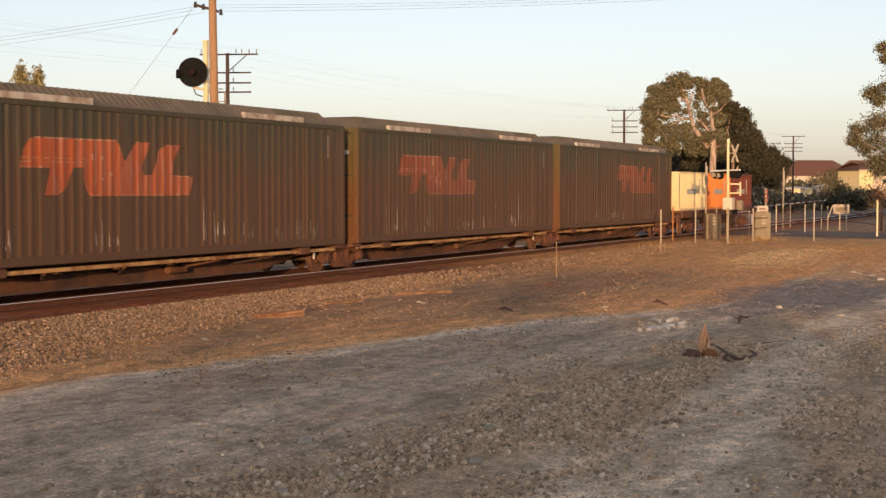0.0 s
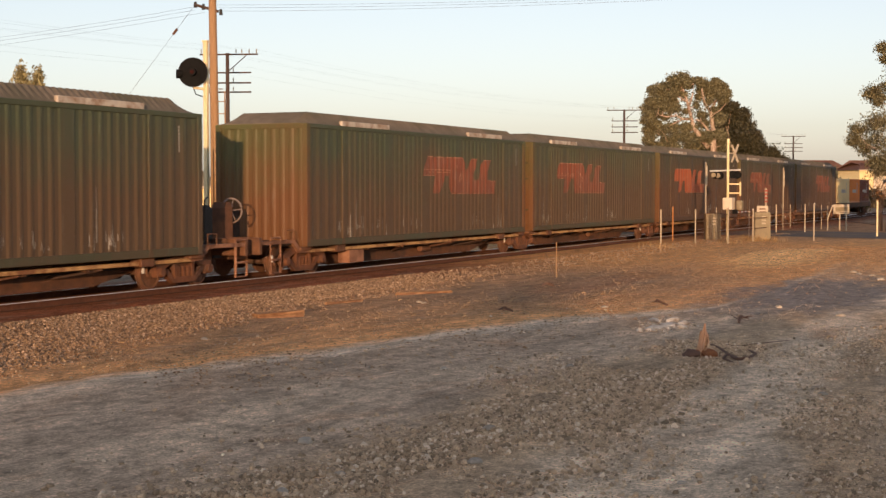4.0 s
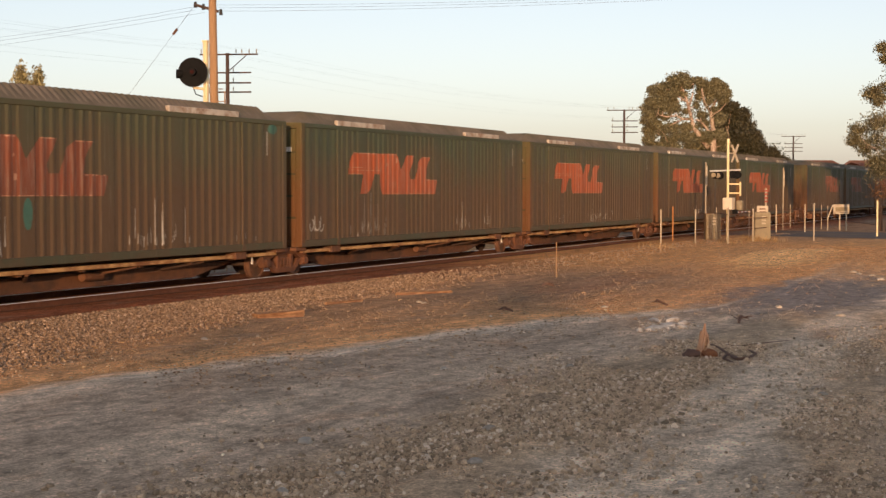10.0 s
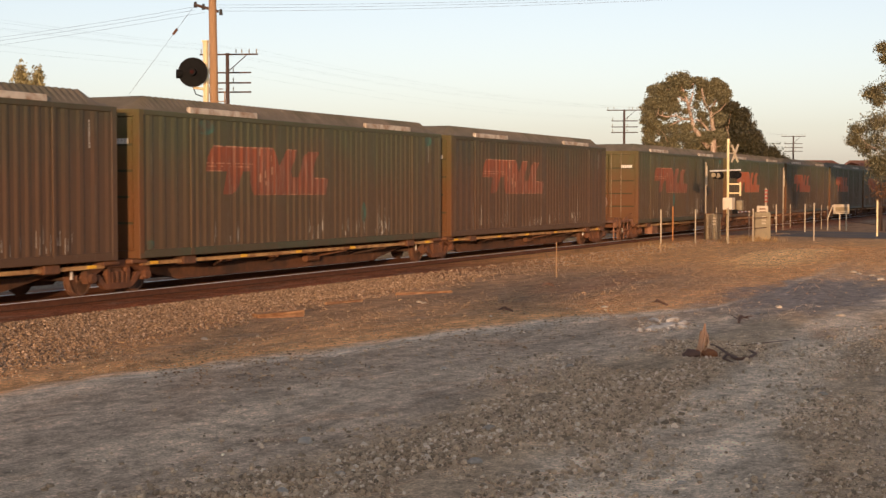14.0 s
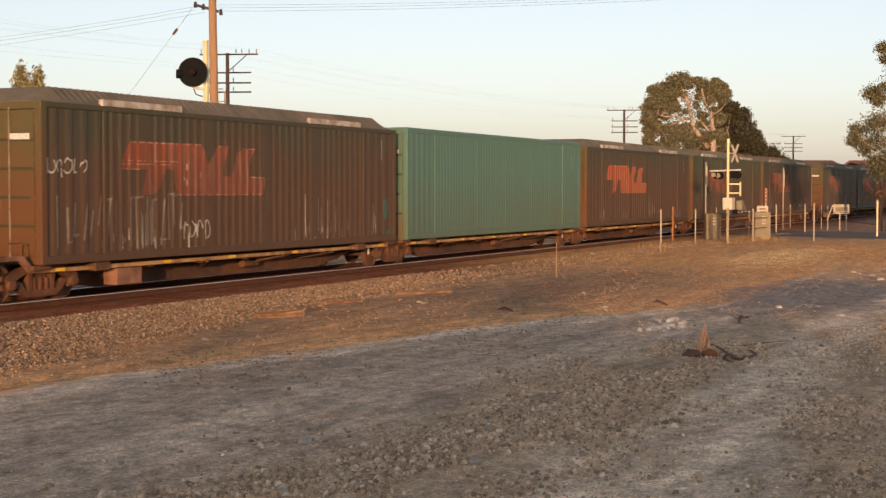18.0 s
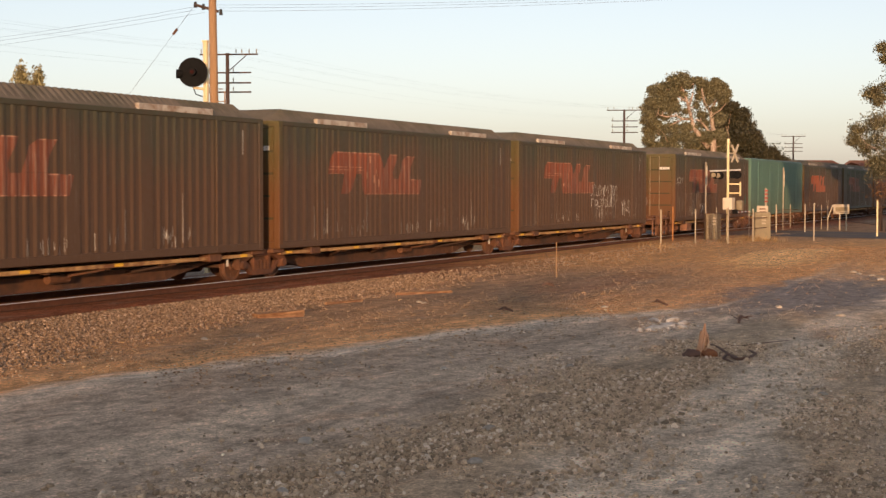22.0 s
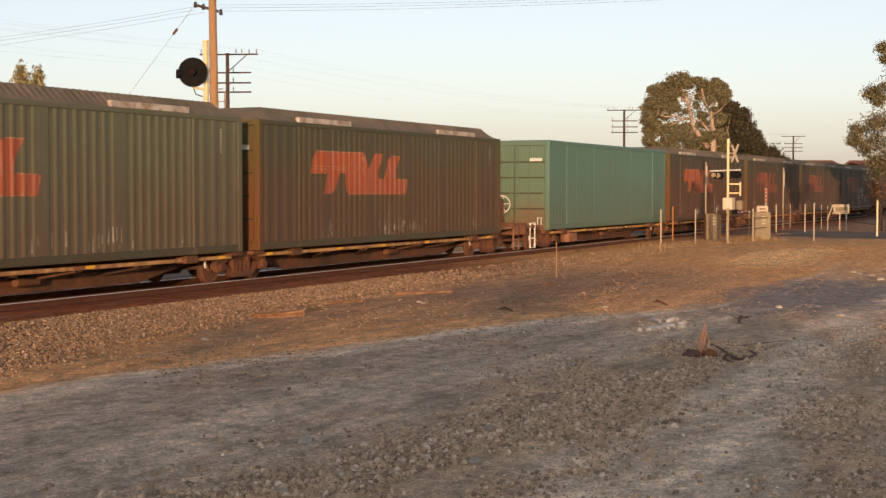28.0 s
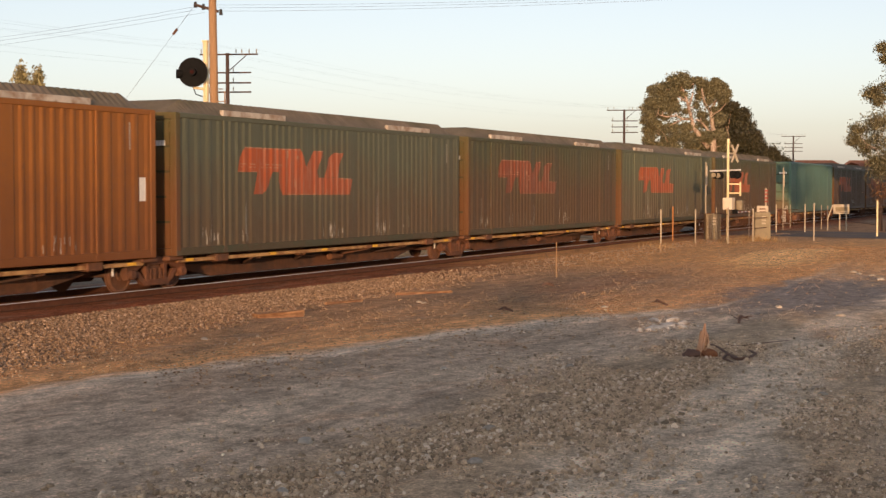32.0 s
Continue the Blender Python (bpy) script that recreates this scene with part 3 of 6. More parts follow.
def container_shell(c, paint, height, ribs, raised, posts=True, rear=None, depth=DEEP, bars=None, foot=None, front=None, group=7):
    """Walls, posts, rails, doors and roof; x from 0 at the front back to -LENGTH, y across."""
    L, W, H = LENGTH, WIDE / 2, height
    rear, front = rear or paint, front or paint
    inset = INSET
    line = rib_line(-L + 0.10, -L + inset - 0.05, ribs * 1.5) + rib_line(-L + inset + 0.05, -inset - 0.05, ribs, group, 0.32 if group else 0.0) + rib_line(-inset + 0.05, -0.10, ribs * 1.5)
    for sign in (-1, 1):
        part("side_wall", corrugated(bmesh.new(), line, 0.16, H - 0.10, sign * (W - 0.012), sign, depth), paint, c)
        part("bottom_rail", boxed(-L + 0.16, -0.16, *sorted((sign * W, sign * (W - 0.06))), 0.0, 0.165, 0.01), foot or paint, c)
        part("top_rail", boxed(-L + 0.16, -0.16, *sorted((sign * (W + 0.002), sign * (W - 0.06))), H - 0.11, H, 0.01), paint, c)
        for x in (-L + 0.08, -0.08):
            part("corner_post", boxed(x - 0.085, x + 0.085, *sorted((sign * (W + 0.003), sign * (W - 0.14))), 0.0, H, 0.012), rear if x < -1 and bars else front if x > -1 and front is not paint else paint, c)
        if posts:
            for x in (-L + inset, -inset):
                part("side_post", boxed(x - 0.055, x + 0.055, *sorted((sign * (W + 0.004), sign * (W - 0.07))), 0.0, H, 0.01), paint, c)
    # front wall, ribbed across
    bm = bmesh.new()
    corrugated(bm, rib_line(-W + 0.14, W - 0.14, 0.25), 0.16, H - 0.1, 0, 1)
    bmesh.ops.rotate(bm, verts=bm.verts, cent=(0, 0, 0), matrix=Matrix.Rotation(radians(-90), 3, "Z"))
    bmesh.ops.translate(bm, verts=bm.verts, vec=(-0.03, 0, 0))
    part("front_wall", bm, front, c)
    part("front_header", boxed(-0.10, -0.005, -W + 0.14, W - 0.14, H - 0.12, H - 0.002), front, c)
    part("front_sill", boxed(-0.10, -0.005, -W + 0.14, W - 0.14, 0.0, 0.165), front, c)
    # rear doors with locking bars
    part("rear_header", boxed(-L + 0.01, -L + 0.10, -W + 0.14, W - 0.14, H - 0.14, H - 0.002), rear, c)
    part("rear_sill", boxed(-L + 0.01, -L + 0.10, -W + 0.14, W - 0.14, 0.0, 0.15), rear, c)
    for sign in (-1, 1):
        bm = boxed(-L + 0.035, -L + 0.075, *sorted((sign * 0.012, sign * (W - 0.15))), 0.155, H - 0.15)
        step = (H - 0.36) / 5
        door = part("door", bm, rear, c)
        for k in range(5):
            z = 0.18 + step * k
            part("door_panel", boxed(-L + 0.012, -L + 0.0345, *sorted((sign * 0.035, sign * (W - 0.18))), z + 0.03, z + step - 0.03, 0.004), rear, door)
        # dark strips hold the dirt and the painted shade of the pressed joints
        for k in range(1, 5):
            part("panel_joint", boxed(-L + 0.028, -L + 0.0345, *sorted((sign * 0.04, sign * (W - 0.19))), 0.155 + step * k, 0.205 + step * k), M["grime_and_shade"], door)
        for k in (0.145, 0.575):
            y = sign * k
            part("locking_bar", tubed([(-L - 0.005, y, 0.10), (-L - 0.005, y, H - 0.10)], 0.015, 8), rear if bars is None else bars, door, "" if bars is None else "pale locking bar")
            part("door_handle", boxed(-L - 0.03, -L - 0.005, y - 0.02, y + 0.16, 1.02, 1.045), rear, door)
        for z in (0.5, 1.2, 1.9, 2.6):
            part("hinge", boxed(-L - 0.002, -L + 0.04, *sorted((sign * (W - 0.10), sign * (W - 0.26))), z, z + 0.09), rear, door)
    part("marking", plates_rear(H), M["white"], c, "white unreadable marking on the doors")
    part("floor", boxed(-L + 0.1, -0.1, -W + 0.06, W - 0.06, 0.05, 0.14), M["black"], c)
    for x in (-L + 0.09, -0.09, -L + inset, -inset):
        for sign in (-1, 1):
            part("corner_casting", boxed(x - 0.092, x + 0.092, *sorted((sign * (W + 0.006), sign * (W - 0.15))), -0.004, 0.118, 0.015), paint, c)
    # roof
    bm = bmesh.new()
    up = 0.285 if raised else 0.03
    run = 0.62 if raised else 0.05
    edge = 0.38 if raised else 0.05
    n = 2 * int(L / 0.20)
    rows = []
    for i in range(n + 1):
        x = -L + 0.02 + (L - 0.04) * i / n
        k = min(1.0, min(x + L, -x) / run)
        lift = up * k + ((0.032 if raised else 0.012) if i % 2 else 0.0) * (1 if k >= 1 else 0)
        rows.append([bm.verts.new(p) for p in ((x, -W + 0.02, H - 0.003), (x, -W + edge, H + lift), (x, W - edge, H + lift), (x, W - 0.02, H - 0.003))])
    for a, b in zip(rows, rows[1:]):
        for j in range(3):
            bm.faces.new((a[j], b[j], b[j + 1], a[j + 1]))
    bm.faces.new(rows[0])
    bm.faces.new(rows[-1])
    part("roof", bm, M["roof_dust"] if raised else paint, c)
    return line


def plates_rear(H):
    bm = bmesh.new()
    for k in range(6):
        box(bm, -LENGTH + 0.004, -LENGTH + 0.0115, -1.04 + 0.082 * k, -0.972 + 0.082 * k, H - 0.70, H - 0.59)
    return bm


# convex pieces of the sign: along the wall and up from the container's foot, in metres
LOGO = (((0.0, 1.79), (1.78, 1.81), (1.78, 2.36), (0.30, 2.34), (0.08, 2.05)),
        ((0.67, 1.29), (1.07, 1.29), (1.33, 1.46), (1.48, 1.805), (0.84, 1.80)),
        ((1.781, 1.55), (1.86, 1.42), (1.98, 1.27), (2.93, 1.27), (3.05, 1.93), (2.93, 2.20), (2.81, 2.38), (1.781, 2.36)),
        ((2.925, 1.27), (3.685, 1.27), (3.685, 1.69), (3.62, 1.86), (3.03, 1.97)),
        ((3.045, 1.93), (3.61, 1.82), (3.79, 2.14), (3.93, 2.35), (3.46, 2.35), (3.19, 2.10)),
        ((3.681, 1.27), (4.66, 1.27), (4.66, 1.705), (3.681, 1.69)),
        ((3.99, 1.70), (4.66, 1.71), (4.71, 1.96), (4.95, 2.32), (4.42, 2.32), (4.20, 2.19), (4.06, 1.90)),
        ((4.661, 1.27), (5.27, 1.27), (5.41, 1.66), (4.661, 1.705)))


def logo_mesh(line, left):
    """Slanted orange bars on the near wall: plain shapes only."""
    bm = bmesh.new()
    for i, pts in enumerate(LOGO):
        draped(bm, [(left + px, pz) for px, pz in pts], line, -WIDE / 2 + 0.012, proud=0.004 + 0.0015 * (i % 2))
    return bm


def logo_edges(line, left, seed):
    """Pale worn lines along the bars, and pale flakes in the middle of the sign."""
    rng = random.Random(seed)
    bm = bmesh.new()

    def fleck(p, q, z, h):
        draped(bm, [(left + p, z), (left + q, z), (left + q, z + h), (left + p, z + h)], line, -WIDE / 2 + 0.012, proud=0.007)
    for a, b, z, h, share in ((0.30, 2.80, 2.335, 0.03, 0.75), (3.46, 3.92, 2.33, 0.025, 0.7), (4.42, 4.95, 2.30, 0.025, 0.7), (0.04, 1.95, 1.965, 0.022, 0.6), (0.02, 1.90, 1.895, 0.022, 0.6),
                              (0.03, 0.80, 1.795, 0.02, 0.5), (4.70, 5.40, 1.66, 0.025, 0.6), (2.0, 5.2, 1.272, 0.018, 0.45)):
        n = int((b - a) / 0.07)
        for i in range(n):
            if rng.random() < share:
                fleck(a + (b - a) * i / n, a + (b - a) * (i + 0.9) / n, z, h)
    for k in range(rng.randint(3, 6)):
        x, z = rng.uniform(2.0, 2.85), rng.uniform(1.45, 2.2)
        fleck(x, x + rng.uniform(0.03, 0.08), z, rng.uniform(0.05, 0.2))
    return bm


def side_bars(line, x0, z0, count, tall=0.10, wide=0.045, step=0.13, depth=DEEP):
    bm = bmesh.new()
    for k in range(count):
        draped(bm, [(x0, z0 - k * step), (x0 + wide, z0 - k * step), (x0 + wide, z0 - k * step + tall), (x0, z0 - k * step + tall)], line, -WIDE / 2 + 0.012, depth)
    return bm


def scratch_marks(line, rng, x0, x1, z0, z1, count):
    """Pale vertical scrapes low on the wall."""
    bm = bmesh.new()
    middles = [rng.uniform(x0, x1) for k in range(9)]
    for k in range(count):
        x = min(x1, max(x0, rng.gauss(rng.choice(middles), 0.28)))
        z = rng.uniform(z0, z1)
        h = rng.uniform(0.08, 0.34) if rng.random() < 0.86 else rng.uniform(0.5, 1.1)
        w = rng.uniform(0.012, 0.026)
        draped(bm, [(x, z), (x + w, z), (x + w * 0.7, z + h), (x + w * 0.3, z + h)], line, -WIDE / 2 + 0.012, proud=0.003)
    return bm


def scrawl(line, rng, x0, x1, z0, z1, count, wide=0.032):
    """Sprayed loops and hooks with no words in them, count of them side by side."""
    bm = bmesh.new()
    y = -WIDE / 2 + 0.012

    def stroke(p, r):
        dx, dz = r[0] - p[0], r[1] - p[1]
        n = math.hypot(dx, dz) + 1e-6
        ox, oz = -dz / n * wide / 2, dx / n * wide / 2
        ex, ez = dx / n * wide * 0.3, dz / n * wide * 0.3
        draped(bm, [(p[0] - ox - ex, p[1] - oz - ez), (r[0] - ox + ex, r[1] - oz + ez), (r[0] + ox + ex, r[1] + oz + ez), (p[0] + ox - ex, p[1] + oz - ez)], line, y, proud=0.004 + 0.003 * rng.random())
    step = (x1 - x0) / count
    for k in range(count):
        cx, cz = x0 + step * (k + 0.5 + 0.2 * (rng.random() - 0.5)), (z0 + z1) / 2 + (z1 - z0) * 0.12 * (rng.random() - 0.5)
        rx, rz = step * rng.uniform(0.34, 0.5), (z1 - z0) * rng.uniform(0.34, 0.52)
        a, sweep, lean = rng.uniform(0, 6.28), rng.choice((-1, 1)) * rng.uniform(2.6, 5.4), rng.uniform(-0.25, 0.35)
        pts = []
        for i in range(9):
            b = a + sweep * i / 8
            u, v = math.cos(b), math.sin(b) * (1 if i < 6 else rng.uniform(0.6, 1.1))
            pts.append((cx + rx * u + lean * rz * v, cz + rz * v))
        for p, r in zip(pts, pts[1:]):
            stroke(p, r)
        if rng.random() < 0.5:
            stroke((cx - rx * 0.8, cz - rz), (cx - rx * 0.7 + lean * rz, cz + rz))
        if rng.random() < 0.25:
            stroke((cx + rx, cz - rz * 0.5), (cx + rx, cz - rz - rng.uniform(0.05, 0.22)))
    return bm


def tall_letters(line, rng, x0, x1, z0, z1, count):
    """Faint tall sprayed uprights with short feet and heads, no words in them."""
    bm = bmesh.new()
    y = -WIDE / 2 + 0.012
    for k in range(count):
        x = x0 + (x1 - x0) * (k + 0.5 * rng.random()) / count
        a, b, w = z0 + (z1 - z0) * rng.uniform(0, 0.45), z1 - (z1 - z0) * rng.uniform(0, 0.3), rng.uniform(0.03, 0.06)
        lean = rng.uniform(-0.05, 0.12)
        draped(bm, [(x, a), (x + w, a), (x + w + lean, b), (x + lean, b)], line, y)
        if rng.random() < 0.7:
            zz = a if rng.random() < 0.5 else b - w
            draped(bm, [(x, zz), (x + rng.uniform(0.12, 0.3), zz + 0.03), (x + 0.2, zz + w + 0.02), (x, zz + w)], line, y, proud=0.006)
    return bm


def tall_container(paint, label, seed, logo="logo", graffiti=(), turned=False, splashes=()):
    rng = random.Random(seed)
    c = thing("shipping_container", pose(0, 0, 0), label, "container", "containers on the train")
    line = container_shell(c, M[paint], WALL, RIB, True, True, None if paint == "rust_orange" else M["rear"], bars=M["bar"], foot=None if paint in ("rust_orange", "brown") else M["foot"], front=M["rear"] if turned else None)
    if turned:
        for ob in c.children_recursive:
            ob.data.transform(Matrix.Translation((-LENGTH, 0, 0)) @ Matrix.Diagonal((-1, 1, 1, 1)))
            ob.data.flip_normals()
        line = [(-LENGTH - x, d) for x, d in reversed(line)]
    for sign in (-1, 1):
        for a, b in ((-12.70, -10.05), (-4.70, -2.06)):
            part("roof_edge_strip", boxed(a, b, *sorted((sign * (WIDE / 2 + 0.012), sign * (WIDE / 2 - 0.09))), WALL - 0.005, WALL + 0.125, 0.008), M["strip"], c, "weathered whitish strip")
    if logo:
        part("logo", logo_mesh(line, -7.9 if turned else -12.12), M[logo], c, "faded orange slanted bars")
        part("logo_edge", logo_edges(line, -7.9 if turned else -12.12, seed), M["faded"], c, "pale worn paint edge")["kind"] = "stuff"
    else:
        bm = bmesh.new()
        draped(bm, [(-0.52, 1.16), (-0.32, 1.16), (-0.32, 1.64), (-0.52, 1.64)], line, -WIDE / 2 + 0.012, proud=0.006)
        part("paint_patch", bm, M["white"], c, "white painted oblong")
    part("marking", side_bars(line, -0.84, 2.68, 8, 0.055, 0.045, 0.07), M["chalk"], c, "white unreadable marking")
    for x, z, rx, rz in splashes:
        bm = bmesh.new()
        draped(bm, [(x + rx * math.cos(a), max(0.17, min(WALL - 0.11, z + rz * math.sin(a)))) for a in (0.3 + 0.5236 * k for k in range(12))], line, -WIDE / 2 + 0.012, proud=0.005)
        part("paint_patch", bm, M["teal"], c, "teal retouched paint")
    part("scuffing", scratch_marks(line, rng, -LENGTH + 1.0, -1.2, 0.17, 0.42, 46), M["chalk"], c, "pale scrapes")["kind"] = "stuff"
    for (x0, x1, z0, z1, n) in graffiti:
        if z1 - z0 > 0.7:
            part("graffiti", tall_letters(line, rng, x0, x1, z0, z1, n), M["faint_chalk"], c, "faint tall sprayed strokes")
        else:
            part("graffiti", scrawl(line, rng, x0, x1, z0, z1, n), M["chalk"], c, "pale sprayed scrawl that cannot be read")
    return c


def plain_container(label, seed):
    rng = random.Random(seed)
    c = thing("shipping_container", pose(0, 0, 0), label, "container", "containers on the train")
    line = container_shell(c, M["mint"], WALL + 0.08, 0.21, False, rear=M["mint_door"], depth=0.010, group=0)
    part("marking", side_bars(line, -0.84, 2.66, 9, 0.055, 0.045, 0.07, 0.010), M["chalk"], c, "white unreadable marking")
    for k in (0.22, 0.34, 0.50, 0.66, 0.80):
        part("wall_seam", boxed(-LENGTH * k - 0.022, -LENGTH * k + 0.022, -WIDE / 2 + 0.010, -WIDE / 2 + 0.05, 0.165, WALL - 0.11), M["mint"], c)
    return c


def small_box(paint, label, length):
    c = thing("small_freight_box", pose(0, 0, 0), label, "container", "small boxes on the flat wagon")
    H, W = 1.80, 1.2
    line = rib_line(-length + 0.08, -0.08, 0.2)
    for sign in (-1, 1):
        part("side_wall", corrugated(bmesh.new(), line, 0.1, H - 0.08, sign * (W - 0.01), sign, 0.03), M[paint], c)
        part("bottom_rail", boxed(-length, 0, *sorted((sign * W, sign * (W - 0.05))), 0, 0.11), M[paint], c)
        part("top_rail", boxed(-length, 0, *sorted((sign * W, sign * (W - 0.05))), H - 0.09, H), M[paint], c)
    for x0 in (-length, -0.07):
        part("end_wall", boxed(x0 + 0.002, x0 + 0.068, -W + 0.05, W - 0.05, 0.003, H - 0.003), M[paint], c)
    part("roof", boxed(-length + 0.07, -0.07, -W + 0.05, W - 0.05, H - 0.05, H - 0.01), M[paint], c)
    part("marking", box(boxed(-length * 0.3, -length * 0.3 + 0.08, -W - 0.006, -W + 0.02, 0.7, 1.5), -length * 0.75, -length * 0.4, -W - 0.006, -W + 0.02, 0.75, 1.0), M["chalk"], c, "pale unreadable marking")
    return c


WHEEL = 0.36


def prism(bm, pts, y0, y1):
    """An outline in x and z, given thickness across."""
    lo = [bm.verts.new((p, y0, q)) for p, q in pts]
    hi = [bm.verts.new((p, y1, q)) for p, q in pts]
    bm.faces.new(lo)
    bm.faces.new(hi[::-1])
    for i in range(len(pts)):
        j = (i + 1) % len(pts)
        bm.faces.new((lo[i], lo[j], hi[j], hi[i]))
    return bm


def bogie(parent, x):
    """A two-axle bogie at x under a wagon, with open cast side frames; z is measured from the rail."""
    b = part("bogie", box(boxed(x - 0.20, x + 0.20, -1.00, 1.00, 0.34, 0.54, 0.02), x - 0.35, x + 0.35, -0.40, 0.40, 0.54, 0.70), M["frame"], parent)
    for sign in (-1, 1):
        y0, y1 = sorted((sign * 0.93, sign * 1.07))
        bm = prism(bmesh.new(), [(x + p, q) for p, q in ((-1.03, 0.40), (-1.00, 0.52), (-0.56, 0.64), (-0.36, 0.69), (0.36, 0.69), (0.56, 0.64), (1.00, 0.52), (1.03, 0.40), (0.74, 0.42), (0.46, 0.54), (-0.46, 0.54), (-0.74, 0.42))], y0, y1)
        prism(bm, [(x + p, q) for p, q in ((-0.76, 0.42), (-0.60, 0.24), (-0.40, 0.11), (0.40, 0.11), (0.60, 0.24), (0.76, 0.42), (0.60, 0.42), (0.40, 0.23), (-0.40, 0.23), (-0.60, 0.42))], y0 + 0.012, y1 - 0.012)
        for k in (-0.31, 0.31):
            box(bm, x + k - 0.05, x + k + 0.05, y0 + 0.006, y1 - 0.006, 0.20, 0.56)
        part("side_frame", bm, M["bogie"], b)
        for k in (-0.87, 0.87):
            part("axle_box", box(disc(bmesh.new(), (x + k, sign * 1.075, 0.36), (0, sign, 0), 0.105, 0.07, 14, 0.09), x + k - 0.125, x + k + 0.125, y0 - 0.008, y1 + 0.008, 0.25, 0.46, 0.015), M["bogie"], b)
        # white plate put in for a bright glint beside the wheel
        part("bright_tag", boxed(x - 1.40, x - 1.34, *sorted((sign * 0.98, sign * 1.0)), 0.36, 0.52), M["white"], b, "small white plate painted as a glint")
        part("brake_block", boxed(x - 0.50, x - 0.40, *sorted((sign * 0.70, sign * 0.84)), 0.22, 0.52, 0.02), M["black"], b)
        for k in (-0.17, 0.0, 0.17):
            bm = bmesh.new()
            for j in range(5):
                disc(bm, (x + k, sign * 1.0, 0.235 + 0.045 * j), (0, 0, 1), 0.068, 0.028, 10)
            disc(bm, (x + k, sign * 1.0, 0.235), (0, 0, 1), 0.045, 0.22, 8)
            part("spring", bm, M["bogie"], b)
    for k in (-0.87, 0.87):
        bm = tubed([(0, -0.9, 0), (0, 0.9, 0)], 0.075, 10)
        for sign in (-1, 1):
            disc(bm, (0, sign * 0.69, 0), (0, sign, 0), WHEEL + 0.028, 0.03, 28)
            disc(bm, (0, sign * 0.72, 0), (0, sign, 0), WHEEL, 0.055, 28)
            tube(bm, [(WHEEL * 0.93 * math.cos(0.2244 * j), sign * 0.785, WHEEL * 0.93 * math.sin(0.2244 * j)) for j in range(29)], 0.03, 6, False)
            disc(bm, (0, sign * 0.77, 0), (0, sign, 0), 0.13, 0.05, 14, 0.10)
            for j in range(3):
                a = 2.094 * j
                disc(bm, (0.22 * math.cos(a), sign * 0.774, 0.22 * math.sin(a)), (0, sign, 0), 0.035, 0.012, 8)
        w = part("wheelset", bm, M["wheel"], b)
        w.matrix_parent_inverse = Matrix.Translation((x + k, 0, WHEEL))
    return b


def skeletal_wagon(first, last, detail_box, pale=False, marks=False):
    """One low platform of an articulated set; x from 0 at the container's front back to -LENGTH; z from the rail."""
    w = thing("container_wagon", pose(0, 0, 0), "rust-brown low skeletal wagon with ochre side sills, carrying a container", "wagon", "wagons of the train")
    L = LENGTH
    deep = []
    for sign in (-1, 1):
        y = sign * 1.19
        part("side_sill", boxed(-L + 0.25, -0.25, *sorted((y, y - sign * 0.09)), 0.545, 0.625, 0.008), M["sill"], w, "ochre-painted sill")
        for x, a, z in ((-L + INSET, 0.23, 0.51), (-INSET, 0.23, 0.51), (-L + 0.10, 0.26, 0.60), (-0.10, 0.26, 0.60)):
            part("pedestal", boxed(x - a, x + a, *sorted((sign * 1.245, sign * 0.95)), z, 0.69, 0.02), M["frame"], w)
        for x, d in ((-L + 3.2, 1), (-3.2, -1), (-L + 5.6, 1), (-5.6, -1)):
            part("strut", tubed([(x, sign * 1.13, 0.54), (x + d * 0.9, sign * 0.30, 0.34)], 0.045, 6), M["frame"], w)
        part("lower_sill", boxed(-L + 2.6, -2.6, *sorted((sign * 0.42, sign * 0.30)), 0.12, 0.52, 0.01), M["frame"], w)
        for a, b in (((-L + 2.6, 0.30), (-L + 0.9, 0.50)), ((-2.6, 0.30), (-0.9, 0.50))):
            part("sill_arm", box_between(a, b, sign * 0.42, sign * 0.30, 0.17), M["frame"], w)
    part("centre_sill", boxed(-L - 0.1, 0.1, -0.30, 0.30, 0.40, 0.62, 0.01), M["frame"], w)
    for k in range(1, 8):
        x = -L * k / 8
        part("cross_bearer", boxed(x - 0.06, x + 0.06, -1.12, 1.12, 0.50, 0.60), M["frame"], w)
    part("brake_cylinder", disc(bmesh.new(), (-L * 0.46, -0.60, 0.36), (1, 0, 0), 0.09, 0.6, 12), M["frame"], w)
    part("brake_pipe", tubed([(-L, -0.55, 0.46), (0, -0.55, 0.46)], 0.025, 6), M["black"], w)
    if marks:
        for k in (0.045, 0.36, 0.55, 0.72, 0.955):
            part("reflector", boxed(-L * k - 0.14, -L * k + 0.14, -1.196, -1.191, 0.562, 0.624), M["yellow"], w, "yellow reflective strip")
    if detail_box:
        part("equipment_box", boxed(-L + 2.3, -L + 3.1, -1.24, -0.9, 0.20, 0.53, 0.01), M["sill_rust"], w, "dull rust-brown equipment box")
    if first:
        bogie(w, -0.32)
        end_fittings(w, 0.0, 1, pale)
    bogie(w, -L + 0.28 if last else -L - (PITCH - L) / 2)
    if last:
        end_fittings(w, -L, -1, pale)
    return w


